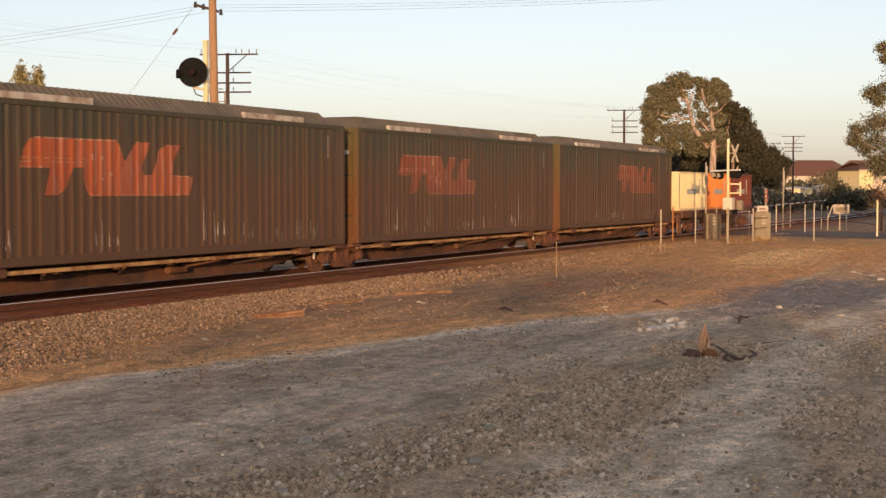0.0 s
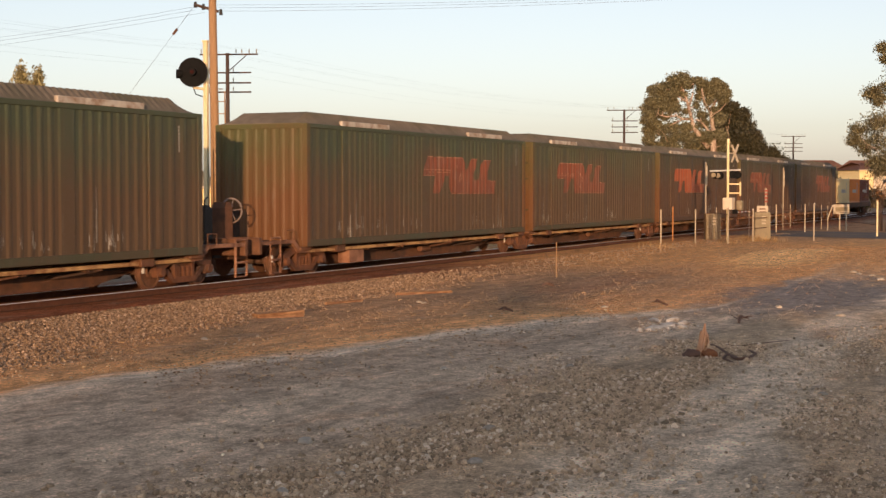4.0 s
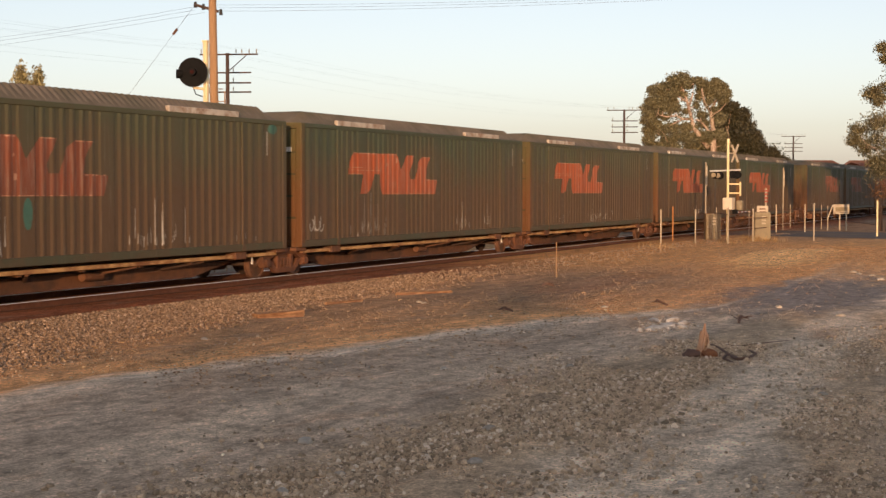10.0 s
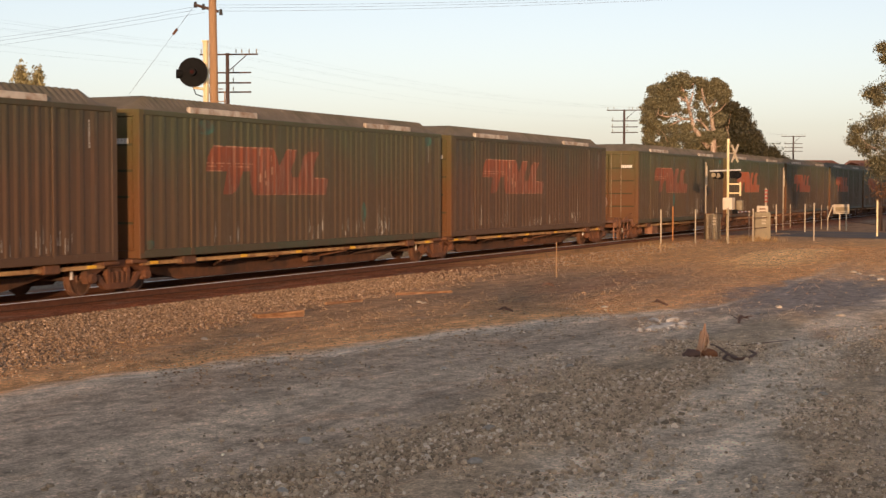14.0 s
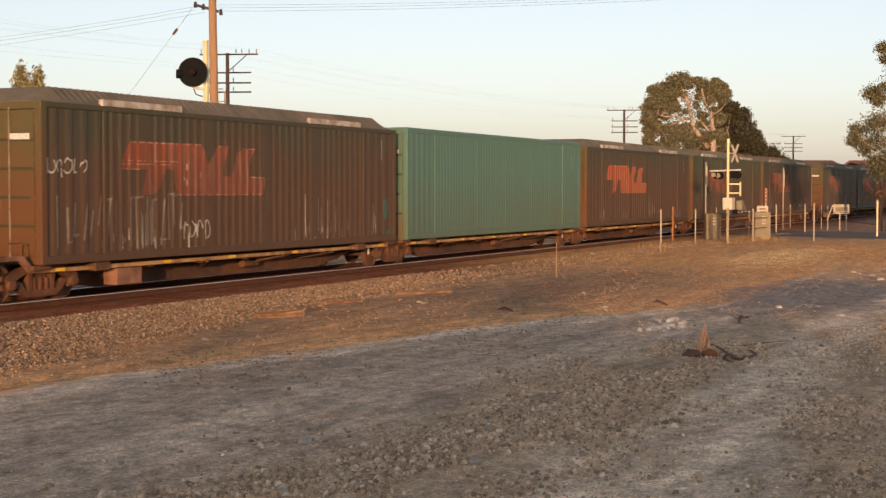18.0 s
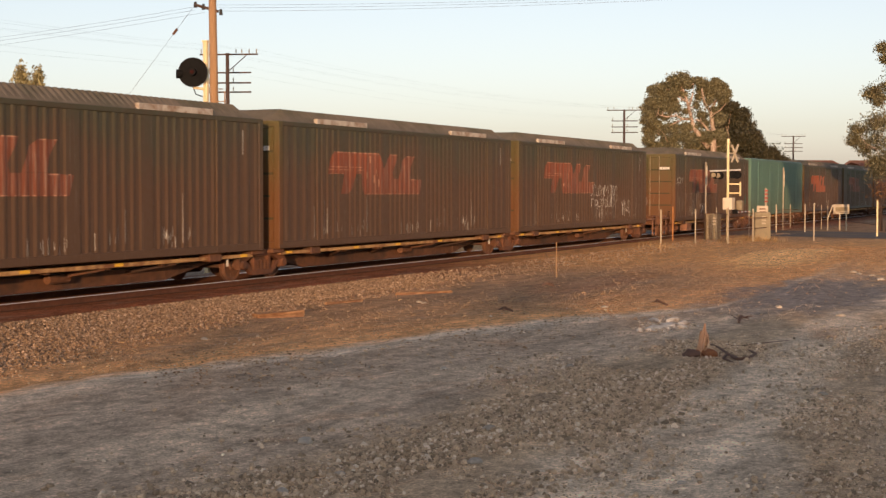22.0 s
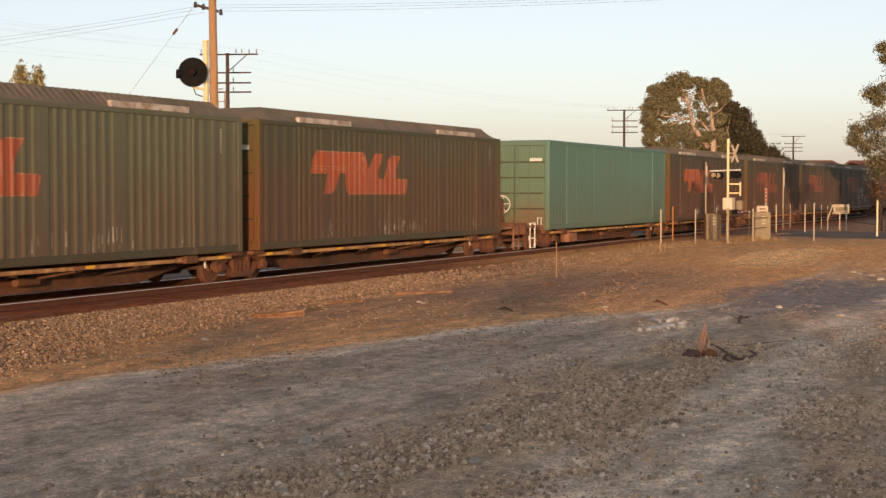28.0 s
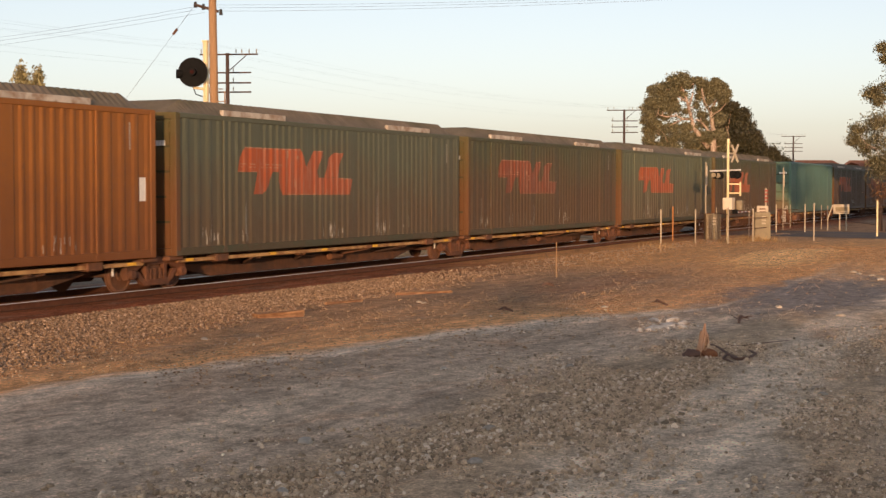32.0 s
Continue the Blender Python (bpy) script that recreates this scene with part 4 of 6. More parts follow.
def box_between(a, b, y0, y1, tall):
    bm = bmesh.new()
    y0, y1 = sorted((y0, y1))
    pts = [(a[0], a[1] - tall), (b[0], b[1] - tall * 0.4), (b[0], b[1] + tall * 0.3), (a[0], a[1] + tall)]
    lo = [bm.verts.new((p, y0, q)) for p, q in pts]
    hi = [bm.verts.new((p, y1, q)) for p, q in pts]
    bm.faces.new(lo)
    bm.faces.new(hi)
    for i in range(4):
        bm.faces.new((lo[i], lo[(i + 1) % 4], hi[(i + 1) % 4], hi[i]))
    return bm


def end_fittings(w, x, d, pale=False):
    """Raised platform, hand brake, steps and coupler at the end of an articulated set; d points outwards."""
    steel = M["white"] if pale else M["frame"]

    def bx(a, b, *r):
        return boxed(*sorted((x + d * a, x + d * b)), *r)
    part("end_platform", bx(0.28, 1.95, -1.12, 1.12, 0.80, 0.86, 0.01), M["frame"], w)
    part("draft_sill", bx(-0.4, 1.9, -0.28, 0.28, 0.45, 0.79, 0.01), M["frame"], w)
    for y in (-1.19, 1.10):
        part("neck_sill", prism(bmesh.new(), [(x + d * p, q) for p, q in ((-0.25, 0.545), (0.15, 0.56), (0.42, 0.80), (1.95, 0.80), (1.95, 0.885), (0.36, 0.885), (0.08, 0.64), (-0.25, 0.625))], y, y + 0.09), M["sill_rust"], w, "rust-streaked raised sill")
    part("headstock", bx(1.86, 1.99, -1.20, 1.20, 0.58, 0.98, 0.015), M["frame"], w)
    part("coupler", box(bx(1.98, 2.20, -0.12, 0.12, 0.55, 0.80), *sorted((x + d * 2.06, x + d * 2.24)), -0.2, 0.2, 0.50, 0.86), M["black"], w)
    a, b = (1.02, 1.46) if d < 0 else (1.50, 1.96)
    for y in (-1.17, 1.17):
        bm = tubed([(x + d * a, y, 0.95), (x + d * a, y, 0.12), (x + d * b, y, 0.12), (x + d * b, y, 0.95), (x + d * a, y, 0.95)], 0.034, 6)
        part("step_frame", tube(bm, [(x + d * a, y, 0.44), (x + d * b, y, 0.44)], 0.028, 6), M["white"] if pale else M["sill_rust"], w, "white step frame" if pale else "rusty step frame")
        part("hand_rail", tubed([(x + d * 0.75, y, 0.86), (x + d * 0.75, y, 1.12), (x + d * 0.40, y, 1.12), (x + d * 0.40, y, 0.86)], 0.018, 6), steel, w)
    if d < 0:
        part("brake_stand", prism(bmesh.new(), [(x + d * p, q) for p, q in ((1.78, 0.86), (2.12, 0.86), (2.12, 1.66), (2.05, 1.80), (1.88, 1.80), (1.80, 1.66))], -0.34, 0.02), M["frame"], w)
        bm = bmesh.new()
        n, r, c = 20, 0.29, Vector((x + d * 1.66, -0.22, 1.60))
        ring = [c + Vector((0, r * math.cos(6.2832 * k / n), r * math.sin(6.2832 * k / n))) for k in range(n + 1)]
        tube(bm, ring, 0.020, 6, False)
        for k in range(5):
            t = 0.5 + 1.2566 * k
            tube(bm, [c, c + Vector((0, r * math.cos(t), r * math.sin(t)))], 0.013, 5)
        tube(bm, [c, c + Vector((d * 0.14, 0, 0))], 0.03, 8)
        part("brake_wheel", bm, M["white"] if pale else M["dusty_steel"], w, "white hand brake wheel" if pale else "dull grey hand brake wheel")
        # black block added where the brake stand's shadow darkens the doors
        part("valve_chest", bx(0.75, 1.25, 0.10, 0.75, 0.86, 1.62, 0.05), M["black"], w, "black block on the end platform")
    else:
        # at the front end the block is the valve chest
        part("valve_chest", bx(1.30, 1.84, -0.40, 0.30, 0.86, 1.74, 0.10), M["black"], w, "black block on the end platform")
        part("pipe_stand", tube(tubed([(x + 1.20, -0.55, 0.86), (x + 1.20, -0.55, 1.86), (x + 1.62, -0.35, 1.92)], 0.02, 6), [(x + 0.9, 0.2, 0.86), (x + 0.9, 0.2, 1.70)], 0.06, 8), M["black"], w)
    part("air_hose", tubed([(x + d * 1.9, 0.4, 0.55), (x + d * 2.1, 0.4, 0.36), (x + d * 2.24, 0.35, 0.34)], 0.03, 6), M["black"], w)


def flat_wagon():
    w = thing("flat_wagon", pose(0, 0, 0), "dark brown flat wagon with a raised deck", "wagon", "wagons of the train")
    L = 15.0
    part("deck", boxed(-L, 0, -1.3, 1.3, 1.02, 1.14, 0.01), M["frame"], w)
    for sign in (-1, 1):
        part("side_sill", boxed(-L, 0, *sorted((sign * 1.28, sign * 1.18)), 0.80, 1.01), M["frame"], w)
    part("centre_sill", boxed(-L + 0.5, -0.5, -0.3, 0.3, 0.60, 1.01), M["frame"], w)
    for x in (-2.2, -L + 2.2):
        bogie(w, x)
    for x in (0.0, -L):
        part("coupler", boxed(x - 0.4, x + 0.4, -0.15, 0.15, 0.62, 0.86), M["black"], w)
    return w


# the front of the first container of each articulated set, by the train's own measure
FRONTS = (234.06, 154.36, 74.82, -4.95, -84.67)
PAINTS = ["brown brown brown olive green", "green olive olive green olive", "brown olive brown mint brown", "brown brown brown brown mint", "olive moss olive sage rust_orange"]
GRAFFITI = {(1, 3): [(-14.1, -13.3, 0.35, 0.75, 3)], (2, 4): [(-14.3, -13.15, 1.68, 1.98, 5), (-14.1, -9.9, 0.20, 1.32, 17), (-10.05, -9.0, 0.32, 0.74, 4)],
            (3, 0): [(-7.2, -3.9, 1.12, 1.58, 10), (-7.1, -4.3, 0.72, 1.08, 7), (-6.8, -3.9, 0.18, 1.0, 9), (-3.4, -2.2, 0.45, 1.0, 5)]}
LABELS = {"moss": "moss green corrugated container with orange bars and pale rain streaks", "green": "dark green corrugated container with faded orange bars and dust", "olive": "olive green corrugated container with orange bars and rain streaks",
          "brown": "dusty brown-green corrugated container with faded orange bars", "mint": "plain pale green container with a flat roof",
          "sage": "grey-green corrugated container with orange bars, less dusty",
          "rust_orange": "orange-brown corrugated container with a raised roof"}
BRIGHT = ((0, 2), (1, 0), (1, 1), (1, 3), (1, 2), (2, 2), (3, 3), (4, 0), (4, 1), (4, 3))      # containers whose orange is still fresh
PATCHES = {(1, 0): ((-14.25, 0.22, 0.40, 0.14), (-12.5, 0.24, 0.24, 0.12)), (1, 4): ((-9.03, 0.95, 0.13, 0.30), (-0.58, 2.80, 0.22, 0.12)), (2, 4): ((-0.60, 0.88, 0.17, 0.32), (-0.50, 0.24, 0.14, 0.08)),
           (2, 1): ((-4.80, 0.80, 0.15, 0.28), (-0.87, 2.78, 0.22, 0.14), (-12.09, 2.74, 0.32, 0.17), (-14.1, 0.26, 0.14, 0.10))}      # teal retouched paint: along, up, half sizes
train = []


def put_on_train(ob, place, z, y=TRACK):
    train.append((ob, place, y, z))
    ob.location = (place + travel(0), y, z)


def build_train():
    base = {}
    for s, front in enumerate(FRONTS):
        for k, paint in enumerate(PAINTS[s].split()):
            marks = GRAFFITI.get((s, k), ())
            label = LABELS[paint].split(" and ")[0] + " and sprayed scrawls" if marks else LABELS[paint]
            turned = (s, k) in ((0, 0), (0, 4))
            logo = "" if paint == "rust_orange" else "logo" if (s, k) in BRIGHT else "dull_logo"
            key = (paint, (s, k) if marks or (s, k) in PATCHES else 0, turned, logo)
            if key not in base:
                base[key] = c = plain_container(label, s) if paint == "mint" else tall_container(paint, label, 10 * s + k, logo, marks, turned, PATCHES.get((s, k), ()))
            else:
                c = copy_thing(base[key], pose(0, 0, 0))
            put_on_train(c, front - PITCH * k, RAIL + 0.70)
            kind = ("first" if k == 0 else "last" if k == 4 else "inner", s >= 2, (s, k) == (3, 4))
            if kind not in base:
                base[kind] = w = skeletal_wagon(k == 0, k == 4, k == 4, (s, k) == (3, 4), s >= 2)
            else:
                w = copy_thing(base[kind], pose(0, 0, 0))
            put_on_train(w, front - PITCH * k, RAIL)
    put_on_train(flat_wagon(), 251.16, RAIL)
    for paint, label, rear, length in (("cream_box", "pale cream steel freight box with faint marks", 235.9, 4.9), ("orange_box", "bright orange steel freight box", 241.0, 4.8), ("red_box", "brown-red steel freight box with white stripes", 246.05, 4.6)):
        put_on_train(small_box(paint, label, length), rear + length, RAIL + 1.14)


def motions():
    for ob, x, y, z in train:
        walk(ob, [(t, pose(x + travel(t), y, z)) for t in range(0, 33, 4)])
    # the wheels roll without slipping: one wheelset is keyed, and all the others share its turning
    sets = [w for ob, *_ in train for w in ob.children_recursive if w.name.startswith("wheelset")]
    walk(sets[0], [(i / FPS, Matrix.Rotation((travel(i / FPS) - travel(0)) / WHEEL, 4, "Y")) for i in range(32 * FPS + 1)])
    for w in sets[1:]:
        w.rotation_mode = "QUATERNION"
        w.animation_data_create()
        w.animation_data.action = sets[0].animation_data.action
        w.animation_data.action_slot = sets[0].animation_data.action_slot

# ---- poles and wires ----
def power_pole():
    p = at(379, 180, 55)
    x, y = p.x, p.y
    w = thing("power_pole", pose(x, y, 0), "tall sunlit brown timber power pole with a short crossarm", "power pole")
    part("pole", tubed([(0.13, 0, -0.3), (0.06, 0, 5), (-0.06, 0, 11.2)], [0.19, 0.165, 0.14], 14), M["pole"], w, smooth=True)
    side = Vector((math.sin(radians(TURN)), -math.cos(radians(TURN)), 0))
    z = 9.28
    arm = bmesh.new()
    tube(arm, [side * -0.72 + Vector((0, 0, z + 0.12)), side * 0.22 + Vector((0, 0, z - 0.15))], 0.06, 6)
    part("crossarm", arm, M["darkpole"], w)
    for k, dz in ((-0.66, 0.22), (-0.36, 0.14), (0.30, -0.06)):
        part("insulator", tubed([side * k + Vector((0, 0, z + dz)), side * k + Vector((0, 0, z + dz - 0.22))], [0.05, 0.07], 8), M["black"], w)
    part("step_bracket", tubed([side * 0.2 + Vector((0, 0, 6.2)), side * 0.36 + Vector((0, 0, 6.2))], 0.03, 6), M["galv"], w)
    return w


def telegraph_pole(p, top, name_label, scale=1.0, arms=(0.05, 0.80, 1.22, 1.60), halves=(1.22, 0.93, 0.93, 0.93)):
    w = thing("telegraph_pole", pose(p.x, p.y, 0), name_label, "telegraph pole", "telegraph poles along the railway")
    part("pole", tubed([(0, 0, -0.3), (0, 0, top)], [0.11, 0.075], 10), M["darkpole"], w, smooth=True)
    d = Vector((0.34, -0.94, 0))
    for a, h in zip(arms, halves):
        z = top - a
        bm = bmesh.new()
        tube(bm, [d * -h + Vector((0.1, 0, z)), d * h + Vector((0.1, 0, z))], 0.036, 6)
        arm = part("crossarm", bm, M["darkpole"], w)
        for k in ((-0.95, -0.62, 0.25, 0.45, 0.70, 0.95) if a < 0.5 else (-0.9, 0.2)):
            q = d * h * k + Vector((0.1, 0, z + 0.03))
            part("insulator", tubed([q, q + Vector((0, 0, 0.1)), q + Vector((0, 0, 0.19))], [0.012, 0.024, 0.016], 6), M["grey"], arm)
    part("brace", tubed([d * 0.75 + Vector((0.1, 0, top - 0.08)), Vector((0.1, 0, top - 0.72))], 0.02, 5), M["darkpole"], w)
    return w


def wire(name, a, b, sag, r, label, steps=16):
    pts = [a.lerp(b, i / steps) - Vector((0, 0, sag * 4 * (i / steps) * (1 - i / steps))) for i in range(steps + 1)]
    ob = part(name, tubed(pts, r, 4), M["wire"])
    return tagged(ob, label, "wire", "overhead wires")


def build_poles():
    power_pole()
    p1, p2, p3 = at(404, 185, 59.6), at(1104, 250, 101), at(1403, 300, 150)
    telegraph_pole(p1, 8.0, "dark timber telegraph pole with four crossarms beside the track")
    telegraph_pole(p2, 8.0, "dark timber telegraph pole with four crossarms, farther along")
    telegraph_pole(p3, 8.0, "dark timber telegraph pole with four crossarms, far off")
    d = Vector((0.34, -0.94, 0))
    for a, b in ((p1 + Vector((-42, -1, 0)), p1), (p1, p2), (p2, p3)):
        for arm, h, ks in ((0.05, 1.22, (-0.95, -0.62, 0.45, 0.95)), (0.80, 0.93, (-0.95, 0.95))):
            for k in ks:
                off = d * h * k + Vector((0.1, 0, 8.0 - arm + 0.2))
                wire("telegraph_wire", Vector((a.x, a.y, 0)) + off, Vector((b.x, b.y, 0)) + off, 0.5, 0.0014, "thin telegraph wire strung between the poles")
    # power lines
    for k, (u, v) in enumerate((((342, 15), (-420, 106)), ((348, 20), (-420, 112)), ((366, 24), (-420, 121)))):
        wire("power_line", at(*u, 55), at(*v, 85), 0.35, 0.0045, "thin power line sloping from the timber pole")
    for u, v in (((385, 11), (1250, -10)), ((388, 16), (1250, -6)), ((388, 22), (1250, -2))):
        wire("power_line", at(*u, 55), at(*v, 60), 0.12, 0.0045, "thin power line from the timber pole across the sky")
    a = at(345, 14, 55)
    b = at(180, 235, 58)
    low = a + (b - a) * (a.z / (a.z - b.z))
    g = wire("guy_wire", a, low, 0.0, 0.007, "steel guy wire running down from the power pole")
    part("insulator", tubed([a.lerp(low, 0.085), a.lerp(low, 0.105)], [0.05, 0.05], 8), M["twig"], g, "small brown insulator")


def railway_signal():
    p = at(366, 200, 40.1)
    s = thing("railway_signal", pose(p.x, p.y, 0), "searchlight railway signal with a round black target on a cream post", "railway signal")
    part("post", boxed(-0.062, 0.062, -0.062, 0.062, 0, 6.45, 0.012), M["cream_post"], s)
    part("post_cap", boxed(-0.085, 0.085, -0.085, 0.085, 6.45, 6.50, 0.01), M["cream_post"], s)
    f = Vector((-math.cos(radians(TURN)), -math.sin(radians(TURN)), 0))
    r = Vector((-f.y, f.x, 0)) * 1.0
    c = r * -0.32 + Vector((0, 0, 5.60)) + f * 0.22
    target = part("target", disc(bmesh.new(), c, f + Vector((0, 0, -0.05)) + r * 0.2, 0.40, 0.03, 36), M["signal"], s, "round black target disc")
    bm = bmesh.new()
    disc(bm, c + f * 0.03, f, 0.105, 0.16, 20, 0.10)
    part("hood", bm, M["signal"], s)
    part("lens", disc(bmesh.new(), c + f * 0.192, f, 0.05, 0.01, 18), M["lens"], s, "dark red lens")
    side = r if r.dot(Vector((math.sin(radians(TURN)), -math.cos(radians(TURN)), 0))) < 0 else -r
    part("visor", disc(bmesh.new(), c + f * 0.04 + side * 0.30 + Vector((0, 0, -0.05)), side + f * 0.3, 0.11, 0.15, 14, 0.13), M["signal"], s, "small black visor")
    part("rim", ring_mesh(c + f * 0.02, f, 0.40, 0.012), M["black"], s)
    part("lamp_case", boxed(c.x - f.x * 0.3 - 0.15, c.x - f.x * 0.3 + 0.15, c.y - f.y * 0.3 - 0.15, c.y - f.y * 0.3 + 0.15, 5.45, 5.86, 0.02), M["black"], s)
    part("bracket", tubed([Vector((0, 0, 5.15)), c + Vector((0, 0, -0.42))], 0.035, 8), M["cream_post"], s)
    part("cable", tubed([c + Vector((0, 0, -0.40)), c + Vector((0.05, -0.05, -0.60)), Vector((0, 0, 4.95)) + r * -0.1], 0.015, 6), M["black"], s)
    ladder = part("ladder", bmesh_ladder(r, f), M["pole"], s, "brown ladder")
    return s


def ring_mesh(c, axis, r, thick, n=28):
    axis = Vector(axis).normalized()
    a = axis.orthogonal().normalized()
    b = axis.cross(a)
    return tube(bmesh.new(), [c + r * (math.cos(6.28319 * k / n) * a + math.sin(6.28319 * k / n) * b) for k in range(n + 1)], thick, 6, False)


def bmesh_ladder(r, f):
    bm = bmesh.new()
    for k in (0.16, 0.50):
        tube(bm, [r * k - f * 0.3 + Vector((0, 0, 0)), r * k - f * 0.12 + Vector((0, 0, 5.1))], 0.018, 6)
    for i in range(14):
        z = 0.4 + 0.34 * i
        g = f * -(0.3 - 0.18 * z / 5.1)
        tube(bm, [r * 0.16 + g + Vector((0, 0, z)), r * 0.50 + g + Vector((0, 0, z))], 0.013, 5)
    return bm


# ---- trees ----
def leaf_cloud(name, clumps, per, size, material, parent, seed, droop=0.0, spread_z=0.8, loose=0.56):
    """Leaves as small folded blades round the clump centres; all one crown."""
    rng = np.random.default_rng(seed)
    cen = np.array([c[:3] for c in clumps])
    rad = np.array([c[3] for c in clumps])
    idx = np.repeat(np.arange(len(clumps)), per)
    n = len(idx)
    d = np.clip(rng.normal(size=(n, 3)) * loose, -2.2 * loose, 2.2 * loose)
    d[:, 2] *= spread_z
    p = cen[idx] + d * rad[idx][:, None]
    u = rng.normal(size=(n, 3))
    u[:, 2] -= droop
    u /= np.linalg.norm(u, axis=1)[:, None] + 1e-9
    v = np.cross(u, rng.normal(size=(n, 3)))
    v /= np.linalg.norm(v, axis=1)[:, None] + 1e-9
    s = size * (0.6 + 0.9 * rng.random(n))[:, None]
    a, b, c, e = p - u * s, p + v * s * 0.42, p + u * s, p - v * s * 0.42
    verts = np.stack((a, b, c, e), 1).reshape(-1, 3)
    me = bpy.data.meshes.new(name)
    me.from_pydata(verts.tolist(), [], (np.arange(n)[:, None] * 4 + np.arange(4)).tolist())
    return part(name, me, material, parent)


def limb(bm, rng, p, d, length, r, depth, tips, bend=0.25, split=(2, 3)):
    pts, rad = [p.copy()], [r]
    q, v = p.copy(), d.normalized()
    for i in range(4):
        v = (v + Vector((rng.uniform(-bend, bend), rng.uniform(-bend, bend), rng.uniform(-0.05, 0.18)))).normalized()
        q = q + v * length / 4
        pts.append(q.copy())
        rad.append(r * (1 - 0.14 * (i + 1)))
    tube(bm, pts, rad, 7 if r > 0.08 else 5)
    if depth == 0:
        tips.append(q)
        return
    tips.append(pts[3].copy())
    for k in range(rng.randint(*split)):
        w = (v + Vector((rng.uniform(-0.9, 0.9), rng.uniform(-0.9, 0.9), rng.uniform(-0.1, 0.6)))).normalized()
        limb(bm, rng, q, w, length * rng.uniform(0.6, 0.85), rad[-1] * 0.72, depth - 1, tips, bend, split)


def gum_tree(p, height, width, seed, label, lobes, leaf="gum_leaf", per=320, size=0.28, trunk=0.45, fork_at=0.42, limbs=(), loose=0.56, wisps=()):
    """Trunk and limbs that reach into given crown lobes (across, up, radius, in metres from the base)."""
    rng = random.Random(seed)
    t = thing("tree", pose(p.x, p.y, 0), label, "tree")
    bm, tips = bmesh.new(), []
    s = Vector((math.sin(radians(TURN)), -math.cos(radians(TURN)), 0))
    f = Vector((math.cos(radians(TURN)), math.sin(radians(TURN)), 0))
    fork = Vector((0, 0, height * fork_at))
    tube(bm, [(0, 0, -0.3), (0.1, 0, height * 0.12), fork], [trunk * 1.25, trunk, trunk * 0.85], 10)
    clumps, mains = [], []
    steps = max(3, len(lobes) // 5)
    for pts, r0, r1 in limbs:
        dep = rng.uniform(-1.0, -0.2)
        way = [s * u + f * dep + Vector((0, 0, z)) for u, z in pts]
        tube(bm, way, [r0 + (r1 - r0) * i / (len(way) - 1) for i in range(len(way))], 8)
        mains += way[1:] + [a.lerp(b, 0.5) for a, b in zip(way, way[1:])]
    for (u, z, r) in () if limbs else sorted(lobes)[:: max(1, len(lobes) // steps)]:
        tip = s * u * 0.62 + f * rng.uniform(-0.8, 0.8) + Vector((0, 0, fork.z + (max(z, fork.z + 1) - fork.z) * 0.75))
        mid = fork.lerp(tip, 0.5) + Vector((rng.uniform(-0.4, 0.4), rng.uniform(-0.4, 0.4), -0.1))
        tube(bm, [fork, mid, tip], [trunk * 0.55, trunk * 0.38, trunk * 0.2], 7)
        mains += [fork.lerp(mid, 0.6), mid, mid.lerp(tip, 0.5), tip]
    for (u, z, r) in lobes:
        dep = rng.uniform(-0.55, 0.55) * min(width * 0.5, r * 2.5)
        c = s * u + f * dep + Vector((0, 0, z))
        m = min(mains, key=lambda q: (q - c).length + 0.6 * max(0.0, q.z - c.z))
        bend = m.lerp(c, 0.5) + Vector((rng.uniform(-0.3, 0.3), rng.uniform(-0.3, 0.3), rng.uniform(-0.3, 0.1)))
        tube(bm, [m, bend, c], [trunk * 0.2, trunk * 0.13, trunk * 0.06], 6)
        for k in range(8 if limbs else 4):
            e = c + Vector((rng.uniform(-1, 1), rng.uniform(-1, 1), rng.uniform(-0.6, 0.9))) * r * 0.8
            tube(bm, [bend.lerp(c, 0.5), e], [trunk * 0.07, trunk * 0.025], 5)
        n = max(14, int(16 * r))
        for k in range(n):
            d = Vector((rng.gauss(0, 1), rng.gauss(0, 1), rng.gauss(0, 1))).normalized() * rng.uniform(0.3, 1.0)
            clumps.append((c.x + d.x * r, c.y + d.y * r, c.z + d.z * r * 0.85, r * rng.uniform(0.30, 0.70)))
    for (u, z, r) in wisps:
        c = s * u + f * rng.uniform(-1.5, 0.5) + Vector((0, 0, z))
        for k in range(9):
            e = c + (s * rng.uniform(-1, 1) + Vector((0, 0, rng.uniform(-0.8, 1)))) * r
            m = min(mains, key=lambda q: (q - e).length)
            tube(bm, [m, m.lerp(e, 0.6) + Vector((0, 0, rng.uniform(-0.15, 0.15))), e], [trunk * 0.10, trunk * 0.07, trunk * 0.03], 5)
        clumps.append((c.x, c.y, c.z, r))
    part("trunk", bm, M["bark"], t, smooth=True)
    leaf_cloud("crown", clumps, per, size, M[leaf], t, seed, 0.5, loose=loose)
    return t


